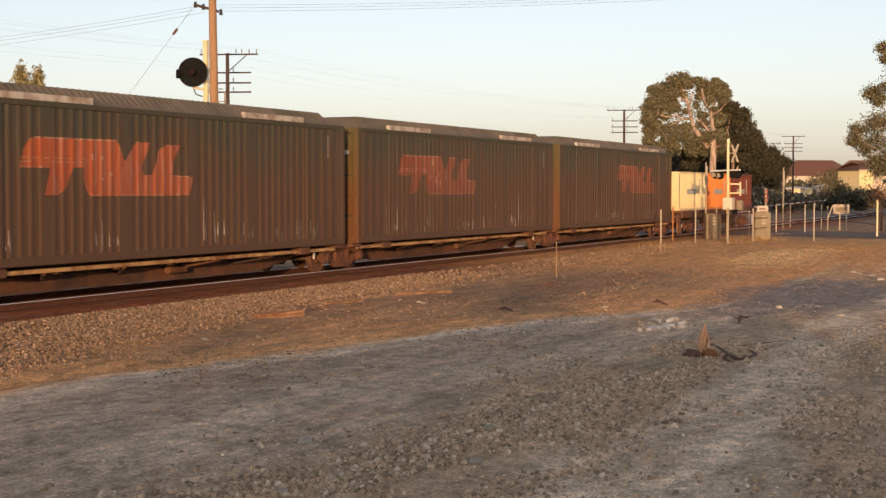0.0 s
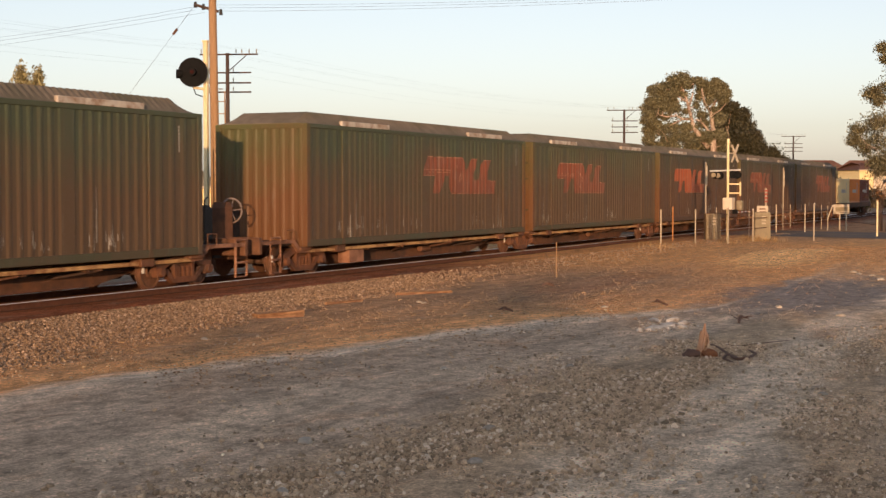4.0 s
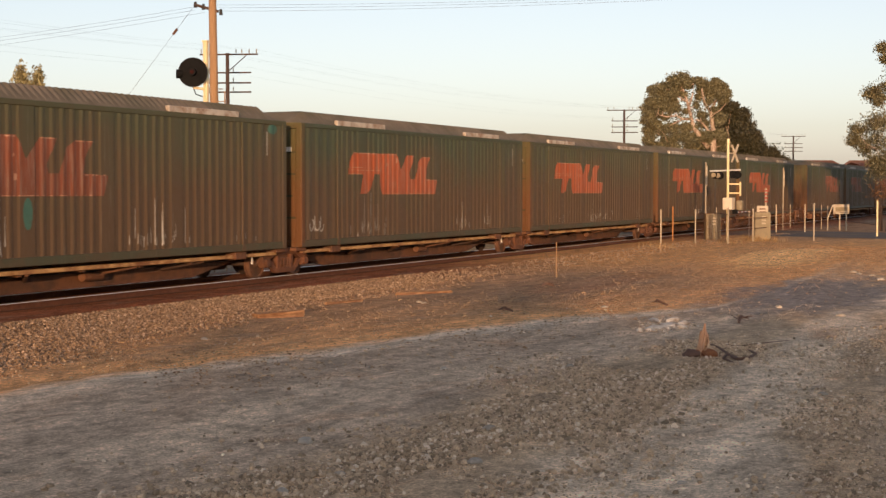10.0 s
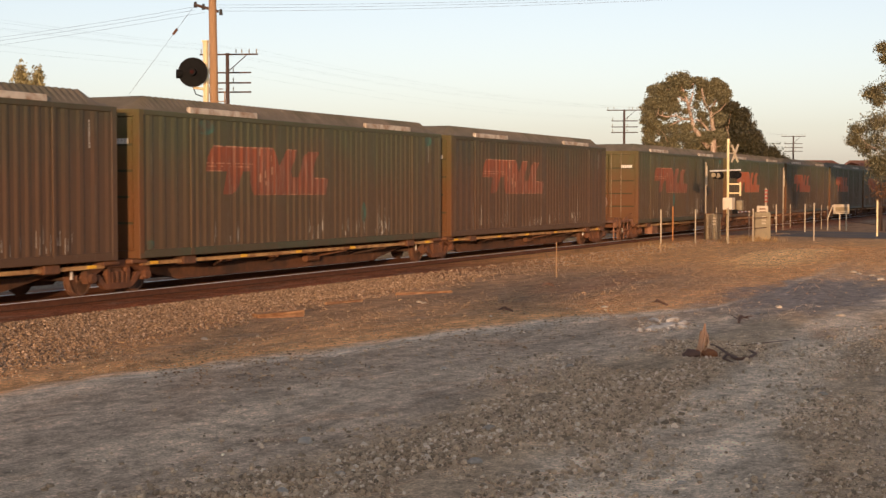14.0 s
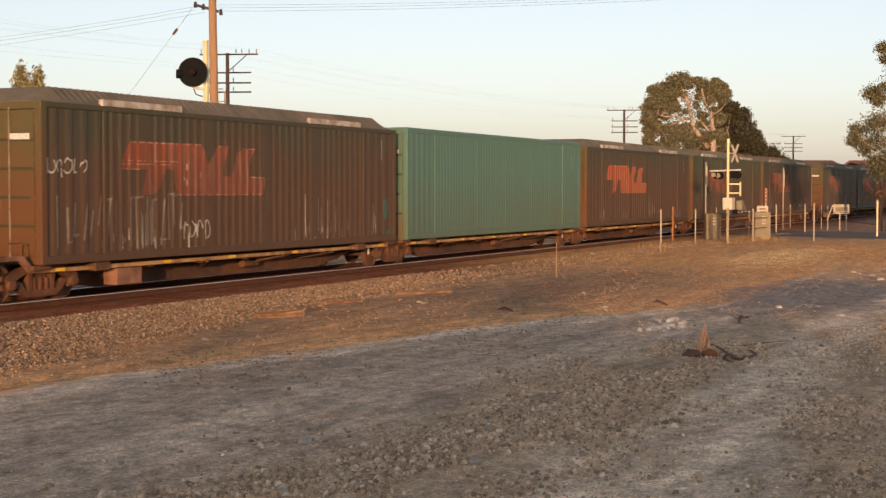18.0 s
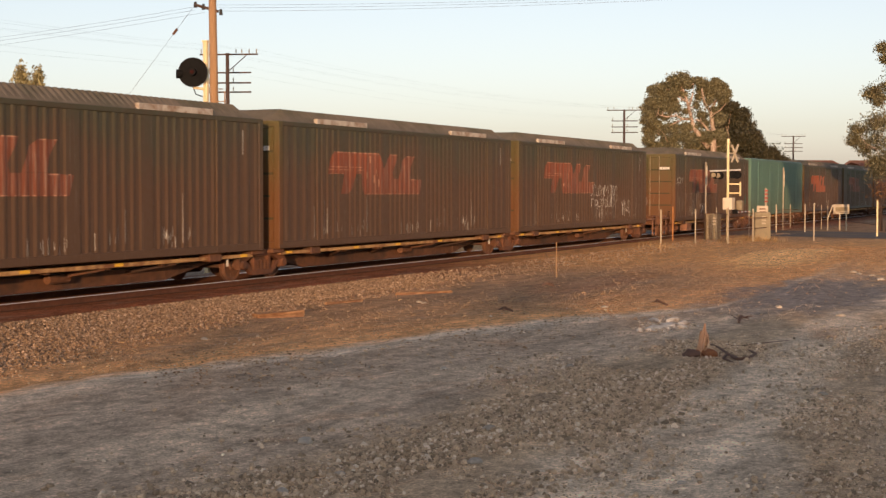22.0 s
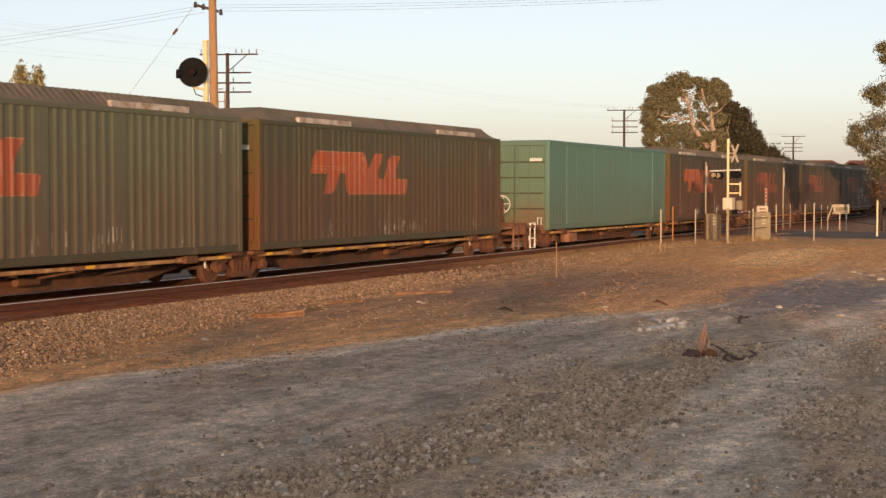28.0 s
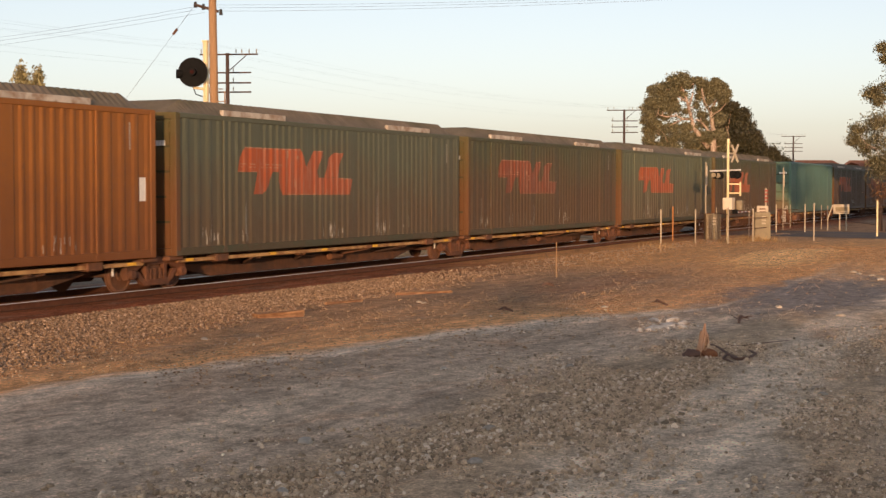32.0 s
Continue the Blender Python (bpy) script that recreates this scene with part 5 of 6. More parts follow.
def poplar(p, height, width, seed, label):
    rng = random.Random(seed)
    t = thing("poplar_tree", pose(p.x, p.y, 0), label, "tree")
    bm = tubed([(0, 0, -0.2), (0.05, 0, height * 0.5), (0, 0, height * 0.96)], [0.22, 0.14, 0.03], 8)
    clumps = []
    for k in range(46):
        z = height * rng.uniform(0.12, 0.99)
        reach = width * 0.5 * (0.35 + 0.65 * math.sin(math.pi * min(1, (z / height) ** 0.8)))
        a = rng.uniform(0, 6.28)
        q = Vector((math.cos(a) * reach * rng.uniform(0.2, 0.8), math.sin(a) * reach * rng.uniform(0.2, 0.8), z))
        tube(bm, [(0, 0, z * 0.75), q], [0.04, 0.012], 5)
        clumps.append((q.x, q.y, q.z, width * rng.uniform(0.10, 0.2)))
    part("trunk", bm, M["bark"], t)
    leaf_cloud("crown", clumps, 120, 0.13, M["poplar_leaf"], t, seed, -0.6, 2.2)
    return t


def bush(p, wide, tall, seed, label, leaf, per=160, size=0.2, name="bush", low=0.15):
    rng = random.Random(seed)
    t = thing(name, pose(p.x, p.y, 0), label, "bush")
    bm, clumps = bmesh.new(), []
    n = max(6, int(wide * tall * 1.3))
    s = Vector((math.sin(radians(TURN)), -math.cos(radians(TURN)), 0))
    for k in range(n):
        u = rng.uniform(-0.5, 0.5)
        c = s * u * wide + Vector((rng.uniform(-1, 1), rng.uniform(-1, 1), tall * rng.uniform(low, 0.85) * (1 - 1.6 * u * u)))
        tube(bm, [(c.x * 0.6, c.y * 0.6, -0.1), c], [0.06, 0.02], 5)
        clumps.append((c.x, c.y, c.z, min(1.3, tall * rng.uniform(0.2, 0.35))))
    part("woody_base", bm, M["darkpole"], t)
    leaf_cloud("foliage", clumps, per, size, M[leaf], t, seed, 0.1)
    return t


def build_trees():
    Z = 165
    m = Z / 2550

    def spots(rows, base):
        return [((px - base) * m, 2.35 + (337 - py) * m, 1.12 * r * m) for px, py, r in rows]
    crown = ((1146, 212, 9), (1150, 195, 10), (1158, 179, 11), (1168, 166, 11), (1180, 154, 11), (1194, 145, 11), (1209, 140, 9), (1162, 199, 9), (1172, 183, 9), (1186, 169, 8), (1199, 158, 7), (1150, 230, 8), (1148, 248, 7), (1209, 152, 6),
             (1160, 220, 6), (1240, 149, 8), (1251, 153, 8), (1262, 149, 7), (1275, 156, 8), (1282, 167, 6), (1247, 165, 6), (1262, 168, 8), (1275, 178, 7), (1252, 180, 5), (1228, 144, 5), (1238, 160, 4), (1160, 262, 10), (1180, 252, 9),
             (1200, 241, 8), (1215, 246, 10), (1235, 241, 9), (1252, 244, 9), (1270, 241, 9), (1190, 262, 10), (1225, 262, 12), (1255, 262, 12), (1278, 258, 10), (1150, 180, 6), (1176, 208, 4), (1193, 184, 5), (1206, 168, 4), (1168, 234, 5), (1226, 226, 5), (1242, 205, 5), (1196, 194, 5), (1186, 196, 4), (1212, 198, 3), (1230, 188, 4), (1246, 220, 6), (1234, 172, 4), (1178, 230, 7), (1192, 226, 6), (1210, 228, 6), (1262, 196, 5), (1270, 212, 7), (1154, 160, 6), (1220, 150, 5))
    arms = ((((1258, 340), (1260, 262), (1259, 228)), 0.42, 0.30), (((1259, 228), (1256, 205), (1254, 197), (1244, 184), (1240, 164), (1236, 150)), 0.26, 0.07), (((1254, 197), (1265, 180), (1270, 166), (1274, 156)), 0.17, 0.05),
            (((1256, 205), (1272, 196), (1282, 184)), 0.10, 0.04), (((1257, 240), (1238, 216), (1228, 212)), 0.16, 0.10), (((1252, 262), (1226, 228), (1220, 206), (1214, 182), (1206, 160), (1197, 148)), 0.30, 0.06),
            (((1216, 190), (1222, 170), (1224, 150)), 0.13, 0.05), (((1222, 212), (1206, 212), (1194, 206), (1178, 208), (1162, 204)), 0.15, 0.05), (((1214, 182), (1198, 172), (1184, 160)), 0.10, 0.04), (((1206, 212), (1186, 222), (1170, 232), (1152, 240)), 0.09, 0.04))
    gum_tree(at(1258, 337, Z), 14.0, 11, 11, "tall broad gum tree with pale sunlit limbs and olive leaves", spots(crown, 1258), per=230, size=0.13, trunk=0.33, fork_at=0.25, loose=0.80, wisps=spots(((1200, 206, 15), (1226, 182, 14), (1188, 210, 13), (1232, 205, 12), (1214, 168, 11), (1262, 205, 12), (1170, 238, 10), (1250, 190, 12)), 1258),
             limbs=[([((px - 1258) * m, 2.35 + (337 - py) * m) for px, py in pts], a, b) for pts, a, b in arms])
    Z = 172
    m = Z / 2550
    lobes = [((px - 1296) * m, 2.35 + (337 - py) * m, r * m) for px, py, r in (
        (1278, 205, 15), (1292, 190, 15), (1308, 205, 15), (1318, 225, 16), (1296, 222, 18), (1278, 235, 16), (1312, 248, 20), (1330, 245, 14), (1290, 258, 20), (1268, 268, 16), (1320, 275, 22), (1240, 275, 20), (1215, 280, 18))]
    gum_tree(at(1296, 337, Z), 12.0, 9, 15, "dark dense tree behind the pale gum", lobes, "dark_leaf", 200, 0.16, 0.35, 0.3)
    Z = 180
    m = Z / 2550
    lobes = [((px - 1350) * m, 2.35 + (337 - py) * m, r * m) for px, py, r in ((1340, 262, 20), (1362, 275, 20), (1382, 290, 16), (1330, 300, 26), (1360, 312, 24))]
    gum_tree(at(1350, 337, Z), 7, 6, 12, "dense dark tree beside the gum", lobes, "dark_leaf", 350, 0.14, 0.3, 0.2)
    Z = 70
    m = Z / 2550
    lobes = [((px - 1592) * m, 2.35 + (337 - py) * m, r * m) for px, py, r in ((1558, 88, 10), (1564, 106, 9), (1543, 165, 13), (1562, 158, 18), (1552, 178, 10), (1585, 125, 12), (1518, 232, 14), (1540, 222, 18), (1562, 215, 20), (1512, 250, 10), (1528, 262, 14), (1550, 250, 18), (1565, 270, 20), (1598, 180, 26), (1606, 250, 34), (1548, 288, 14), (1562, 300, 16))]
    gum_tree(at(1592, 337, Z), 8, 5, 13, "slender gum tree with drooping olive leaves by the crossing", lobes, "gum_leaf", 80, 0.055, 0.10, loose=0.9)
    # more gums along the road, added out of view to shade the far railway
    for x, y, s_ in ((80, 4.2, 57), (87, 3.6, 58), (82, 1.6, 51), (88, -2.5, 52), (97, -6.5, 53), (110, -9.0, 54), (126, -13.0, 55), (146, -20.0, 56)):
        rng = random.Random(s_)
        lobes = [(rng.uniform(-3.4, 3.4), rng.uniform(2.0, 10.8), rng.uniform(1.1, 1.9)) for k in range(16)]
        gum_tree(Vector((x, y, 0)), 9, 6, s_, "unseen full gum tree added to shade the far railway", lobes, "gum_leaf", 60, 0.30, 0.25, 0.2)
    for px, w_, h_, s_ in ((36, 1.9, 8.6, 1), (48, 1.6, 8.2, 4), (66, 1.9, 8.5, 2), (92, 1.5, 6.8, 3)):
        poplar(at(px, 337, 95), h_ + 1.6, w_, s_, "slim yellow-green poplar tree behind the railway")
    bush(at(128, 337, 120), 4.0, 9.4, 21, "dark leafy shrub behind a house", "dark_leaf", 220, 0.2)
    lobes = [((px - 262) * 110 / 2550, 2.35 + (337 - py) * 110 / 2550, r * 110 / 2550) for px, py, r in ((238, 197, 7), (252, 195, 7), (225, 208, 11), (245, 208, 13), (268, 205, 12), (285, 220, 13), (232, 235, 14), (256, 238, 14), (280, 248, 14), (298, 240, 10), (240, 268, 14), (268, 275, 14), (292, 278, 12), (160, 250, 10), (168, 275, 12), (180, 260, 10), (200, 270, 14), (214, 250, 12), (195, 290, 14))]
    gum_tree(at(262, 337, 110), 9.5, 6, 17, "olive green garden tree behind the railway houses", lobes, "poplar_leaf", 150, 0.13, 0.2, 0.3)
    # a low sunlit branch of the gum, built as a bush without lower leaves
    bush(at(1562, 337, 80), 2.2, 2.9, 42, "low hanging branch, low sun painted into its reddish leaves", "sunlit_leaf", 150, 0.06, low=0.70)
    bush(at(160, 337, 110), 3, 4.5, 22, "green garden shrub beside a house", "poplar_leaf", 200, 0.18)
    # shrubs round the far houses
    for px, Z, w_, h_, s_, leaf, label in ((1355, 150, 8, 2.6, 31, "grey_leaf", "low grey-green shrubs beyond the crossing"), (1408, 170, 4, 1.9, 32, "gum_leaf", "olive round shrub beyond the crossing"),
                                           (1440, 165, 5, 1.7, 33, "grey_leaf", "dry grey shrub beyond the crossing"), (1478, 200, 4, 4.2, 34, "gum_leaf", "olive shrub in front of a house"),
                                           (1500, 165, 4, 2.0, 35, "dark_leaf", "dark clipped shrub by the far road"), (1550, 190, 8, 2.6, 36, "grey_leaf", "brown-green shrub by the roadside"), (1474, 240, 6, 6.2, 37, "gum_leaf", "leafy trees among the far houses"),
                                           (1420, 260, 10, 4.4, 38, "gum_leaf", "leafy trees behind the far shed"), (1222, 190, 9, 8.4, 39, "dark_leaf", "dark tall undergrowth below the gum tree"), (1285, 190, 9, 8.0, 41, "dark_leaf", "dark tall undergrowth below the gum tree"), (1330, 175, 9, 2.6, 40, "dark_leaf", "dark hedge beyond the railway")):
        bush(at(px, 337, Z), w_, h_, s_, label, leaf, 150, 0.22)


def build_shade_hedge():
    """A shaggy hedge added unseen behind the viewer, only to lay shade on the road."""
    rng = random.Random(77)
    for k in range(15):
        x = -78 + 4.4 * k
        tall = (5.6 if k < 12 else 5.0 if k == 12 else 3.9) + rng.uniform(-0.25, 0.25)
        b = bush(Vector((x, -12.0 + rng.uniform(-0.6, 0.6), 0)), 6.0, tall, 200 + k, "unseen shaggy hedge shrub added to shade the gravel road", "dark_leaf", 150, 0.26)


# ---- houses ----
def house(p, turn, wide, deep, wall_h, roof_h, wall, roof, label, windows=2):
    h = thing("house", pose(p.x, p.y, 0, 0, 0, turn), label, "house")
    a, b = wide / 2, deep / 2
    part("wall", boxed(-a, a, -b, b, -0.3, wall_h), M[wall], h)
    bm = bmesh.new()
    o = 0.45
    base = [bm.verts.new(q) for q in ((-a - o, -b - o, wall_h + 0.003), (a + o, -b - o, wall_h + 0.003), (a + o, b + o, wall_h + 0.003), (-a - o, b + o, wall_h + 0.003))]
    top = [bm.verts.new((-a + b * 0.8, 0, wall_h + roof_h)), bm.verts.new((a - b * 0.8, 0, wall_h + roof_h))]
    bm.faces.new(base)
    bm.faces.new((base[0], base[1], top[1], top[0]))
    bm.faces.new((base[2], base[3], top[0], top[1]))
    bm.faces.new((base[1], base[2], top[1]))
    bm.faces.new((base[3], base[0], top[0]))
    part("roof", bm, M[roof], h)
    part("gutter", boxed(-a - o - 0.06, a + o + 0.06, -b - o - 0.10, -b - o - 0.005, wall_h - 0.06, wall_h + 0.05), M["wall_white"], h)
    for k in range(windows):
        x = -a + wide * (k + 0.5) / windows
        w = part("window", boxed(x - 0.6, x + 0.6, -b - 0.03, -b + 0.02, wall_h - 1.7, wall_h - 0.6), M["white"], h)
        part("pane", boxed(x - 0.52, x + 0.52, -b - 0.036, -b - 0.031, wall_h - 1.62, wall_h - 0.68), M["glass"], w)
    return h


def build_houses():
    face = TURN - 90
    house(at(112, 337, 85), face, 9, 7, 2.15, 1.7, "wall_cream", "roof_green", "cream house with a dull green roof behind the railway", 0)
    house(at(338, 337, 92), face, 3.9, 6, 2.55, 1.35, "wall_cream", "roof_pale", "cream house with a pale tan roof behind the railway", 0)
    a, b = at(-40, 337, 74), at(330, 337, 74)
    fence = thing("paling_fence", pose(a.x, a.y, 0), "dark weathered paling fence in front of a house", "fence")
    for k in range(60):
        q = (b - a) * (k / 60)
        part("paling", boxed(q.x - 0.07, q.x + 0.07, q.y - 0.07, q.y + 0.07, -0.1, 1.12 + 0.03 * (k % 3)), M["darkpole"], fence)
    part("fence_rail", tubed([Vector((0, 0.09, 0.8)), Vector((b.x - a.x, b.y - a.y + 0.09, 0.8))], 0.04, 4), M["darkpole"], fence)
    part("fence_boards", tubed([Vector((0, 0.12, 0.5)), Vector((b.x - a.x, b.y - a.y + 0.12, 0.5))], 0.5, 4), M["darkpole"], fence)
    q = at(106, 337, 70)
    stub = thing("timber_pole", pose(q.x, q.y, 0), "slim sunlit timber pole with a short arm", "pole")
    part("pole", tubed([(0, 0, 0), (0, 0, 5.05)], [0.10, 0.075], 8), M["pole"], stub)
    part("arm", tubed([(-0.3, 0.5, 4.8), (0.3, -0.5, 4.8)], 0.04, 6), M["pole"], stub)
    house(at(1440, 337, 300), face + 8, 16, 10, 5.2, 3.4, "wall_white", "roof_tile", "pale house with a red-brown hipped roof far off", 3)
    house(at(1514, 337, 205), face + 20, 2.4, 5, 5.2, 1.1, "wall_cream", "roof_tile", "tall cream house with a brown roof far off", 0)
    house(at(1545, 337, 310), face - 14, 18, 10, 5.4, 3.4, "wall_white", "roof_tile", "wide house with a brown roof far off", 4)
    house(at(1410, 337, 235), face, 4.2, 4, 2.6, 0.4, "wall_cream", "wall_white", "small cream shed with a flat pale roof", 1)
    house(at(1456, 337, 235), face, 2.8, 3, 2.9, 0.4, "wall_white", "wall_white", "small pale garden shed far off", 1)


# ---- the level crossing ----
def fence_post(px, top, base, r=0.05, material="post", label="weathered white steel fence post at the level crossing", name="fence_post", ground=0.14):
    depth = (2.35 - ground) * 2550 / (base - 337)
    p = at(px, base, depth)
    tall = (base - top) / 2550 * depth
    w = thing(name, pose(p.x, p.y, ground_height(p.x, p.y) - 0.05), label, "post", "posts at the level crossing")
    r *= 0.66
    part("post", tubed([(0, 0, -0.3), (0, 0, tall + 0.04)], r, 10), M[material], w)
    part("cap", tubed([(0, 0, tall + 0.035), (0, 0, tall + 0.06)], [r * 1.12, r * 0.7], 10), M[material], w)
    return w, p, depth


def build_crossing():
    for px, top, base, r, mat in ((1170, 371, 431, 0.055, "post"), (1191, 366, 426, 0.05, "rust_post"), (1231, 371, 430, 0.05, "post"), (1268, 368, 426, 0.035, "post"),
                                  (1289, 368, 432, 0.055, "post"), (1326, 374, 420, 0.035, "post"), (1333, 370, 427, 0.045, "post"), (1374, 362, 411, 0.05, "post"),
                                  (1399, 362, 404, 0.04, "post"), (1425, 361, 411, 0.05, "post"), (1441, 360, 426, 0.05, "post"), (1454, 362, 404, 0.035, "post"), (1465, 362, 404, 0.05, "post"), (1553, 355, 419, 0.07, "cream_post")):
        fence_post(px, top, base, r, mat)
    for px, top, base in ((1249, 288, 424), (1386, 297, 407)):
        w, p, depth = fence_post(px, top, base, 0.05, "post", "tall pale post carrying a narrow edge-on sign", "sign_post")
        tall = (base - top) / 2550 * depth
        part("sign_board", boxed(-0.02, 0.02, -0.07, 0.02, tall - 1.0, tall - 0.1, 0.005), M["post"], w, "pale narrow board")
    # flashing-light mast with a crossed board
    Z = 62.0
    p = at(1288, 424, Z)
    r = Vector((math.sin(radians(TURN)), -math.cos(radians(TURN)), 0))
    f = Vector((-math.cos(radians(TURN)), -math.sin(radians(TURN)), 0))
    k = Z / 2550

    def h(py):
        return 2.35 + (337 - py) * k
    mast = thing("crossing_signal", pose(p.x, p.y, 0), "level crossing signal mast with crossed board and twin flashing lights", "crossing signal")
    part("mast", tubed([(0, 0, 0), (0, 0, h(246))], 0.056, 12), M["cream_post"], mast)
    c = r * (12 * k) + Vector((0, 0, h(272)))
    for s in (-1, 1):
        bm = bmesh.new()
        tube(bm, [c + r * 0.14 * s + Vector((0, 0, -0.38)), c - r * 0.14 * s + Vector((0, 0, 0.38))], 0.045, 4)
        part("cross_board", bm, M["post"], mast, "pale crossed board")
    part("board_arm", tubed([Vector((0, 0, h(271))), c], 0.03, 6), M["post"], mast)
    part("light_arm", tubed([r * (-32 * k) + Vector((0, 0, h(303))), r * (22 * k) + Vector((0, 0, h(301)))], 0.035, 8), M["silver"], mast)
    for u, py, toward in ((-22, 310, 1), (-14, 311, 1), (8, 309, -1), (16, 310, -1)):
        q = r * (u * k) + Vector((0, 0, h(py)))
        hood = part("light_hood", disc(bmesh.new(), q, f * toward + r * (-0.6 if toward > 0 else 0.6), 0.13, 0.20, 18, 0.14), M["signal"], mast)
        part("backing", disc(bmesh.new(), q - f * toward * 0.02, f * toward, 0.17, 0.02, 22), M["signal"], mast)
        part("lens", disc(bmesh.new(), q + f * toward * 0.21 + r * (-0.13 if toward > 0 else 0.13), f * toward, 0.10, 0.01, 16), M["grey"] if toward > 0 else M["lens"], hood, "grey round lamp glass" if toward > 0 else "unlit red lens")
    for py in (326, 342):
        part("bracket_bar", tubed([Vector((0, 0, h(py))), r * (22 * k) + Vector((0, 0, h(py)))], 0.035, 6), M["cream_post"], mast)
    part("bracket_upright", tubed([r * (22 * k) + Vector((0, 0, h(322))), r * (22 * k) + Vector((0, 0, h(347)))], 0.04, 6), M["cream_post"], mast)
    part("relay_box", box(bmesh.new(), -0.32, 0.30, -0.25, 0.15, h(371), h(350), 0.02), M["wall_white"], mast, "pale painted machine box")
    part("counterweight", boxed(0.0, 0.3, -0.62, -0.36, h(372), h(355), 0.03), M["grey"], mast)
    # the lowered booms, one beside the mast and one beyond the railway
    for u, v, n, label in (((1303, 376, 61.5), (1329, 374, 80), 8, "lowered red and white boom gate arm beside the mast"), ((1332, 367, 95), (1466, 354, 130), 24, "lowered red and white boom gate arm beyond the railway")):
        b0, b1 = at(*u), at(*v)
        boom = thing("boom_gate", pose(b0.x, b0.y, 0), label, "boom gate", "boom gates of the crossing")
        z = Vector((0, 0, b0.z))
        for i in range(n):
            a, c2 = (b1 - b0) * (i / n), (b1 - b0) * ((i + 0.99) / n)
            part("boom_section", tubed([a + z, c2 + z], 0.034, 6), M["red"] if i % 2 else M["white"], boom)
        if n > 10:
            part("boom_stand", boxed(-0.07, 0.07, -0.07, 0.07, 0, b0.z + 0.06, 0.01), M["galv"], boom)
        part("counterweight", boxed(-0.30, -0.10, -0.10, 0.10, b0.z - 0.08, b0.z + 0.12, 0.02), M["signal"], boom, "black counterweight")
    # cabinets
    for px, top, base, wide, label in ((1261, 376, 424, 0.34, "grey-green trackside cabinet with unreadable marks"), (1348, 374, 424, 0.36, "grey-green trackside cabinet with a pale notice")):
        depth = 2.21 * 2550 / (base - 337)
        q = at(px, base, depth)
        tall = (base - top) / 2550 * depth
        cab = thing("trackside_cabinet", pose(q.x, q.y, 0.1, 0, 0, TURN - 90), label, "cabinet")
        part("body", boxed(-wide, wide, -0.25, 0.25, 0, tall, 0.02), M["grey"], cab)
        part("door", boxed(-wide + 0.04, wide - 0.04, -0.268, -0.252, 0.12, tall - 0.05), M["grey"], cab)
        bm = bmesh.new()
        for j in range(3):
            box(bm, -wide * 0.15, wide * 0.35, -0.276, -0.270, tall * 0.80 - j * 0.14, tall * 0.80 - j * 0.14 + 0.07)
        part("marking", bm, M["post"], cab, "pale unreadable bars")
    q = at(1352, 415, 68)
    notice = thing("notice_board", pose(q.x, q.y, 0.1, 0, 0, TURN - 90), "pale square notice on a post", "sign")
    part("post", tubed([(0.1, 0.03, 0), (0.1, 0.03, 2.35)], 0.05, 8), M["post"], notice)
    part("board", boxed(-0.34, 0.20, -0.05, -0.02, 1.08, 1.52, 0.01), M["post"], notice)
    part("marking", box(boxed(-0.22, 0.08, -0.058, -0.052, 1.34, 1.40), -0.22, 0.08, -0.058, -0.052, 1.20, 1.26), M["frame"], notice)
    for j in range(4):
        part("stripe", boxed(0.02, 0.18, -0.04, -0.015, 1.68 + j * 0.17, 1.76 + j * 0.17), M["red"], notice, "red stripe")
    # sign with a slanting brace
    q = at(1488, 405, 81)
    sign = thing("road_sign", pose(q.x, q.y, 0.1, 0, 0, TURN - 90), "pale rectangular sign seen edge-lit on two legs", "sign")
    for x in (-0.05, 0.32):
        part("leg", tubed([(x, 0, 0), (x, 0, 1.05)], 0.045, 8), M["post"], sign)
    part("board", boxed(-0.42, 0.48, -0.04, 0.0, 0.92, 1.46, 0.01), M["post"], sign)
    part("marking", boxed(-0.3, 0.36, -0.048, -0.042, 1.08, 1.3), M["grey"], sign)
    part("brace", tubed([(-0.44, 0, 1.42), (-0.72, 0, 0.70), (-0.72, 0, 0)], 0.04, 6), M["post"], sign)
    # guard rails between the posts
    for (u, v, z) in (((1373, 411), (1425, 411), 0.95), ((1465, 404), (1554, 419), 1.0), ((1333, 427), (1360, 424), 1.0)):
        d0, d1 = 2.21 * 2550 / (u[1] - 337), 2.21 * 2550 / (v[1] - 337)
        a, b = at(*u, d0), at(*v, d1)
        g = thing("guard_rail", pose(a.x, a.y, 0.14), "thin pale pipe rail between the crossing posts", "rail")
        for dz in (z, z * 0.55):
            part("pipe", tubed([Vector((0, 0, dz)), Vector((b.x - a.x, b.y - a.y, dz))], 0.018, 6), M["frame"], g)
    # wire mesh panels between the posts
    for u, v, tall in (((1231, 430), (1268, 426), 1.15), ((1268, 426), (1292, 432), 1.15), ((1292, 432), (1333, 427), 1.15), ((1374, 411), (1399, 408), 1.1), ((1399, 408), (1425, 411), 1.1),):
        d0, d1 = 2.21 * 2550 / (u[1] - 337), 2.21 * 2550 / (v[1] - 337)
        a, b = at(*u, d0), at(*v, d1)
        d = Vector((b.x - a.x, b.y - a.y, 0))
        g = thing("mesh_panel", pose(a.x, a.y, 0.2), "rusty wire mesh panel between crossing posts", "fence", "mesh panels at the crossing")
        bm = bmesh.new()
        n = max(6, int(d.length / 0.10))
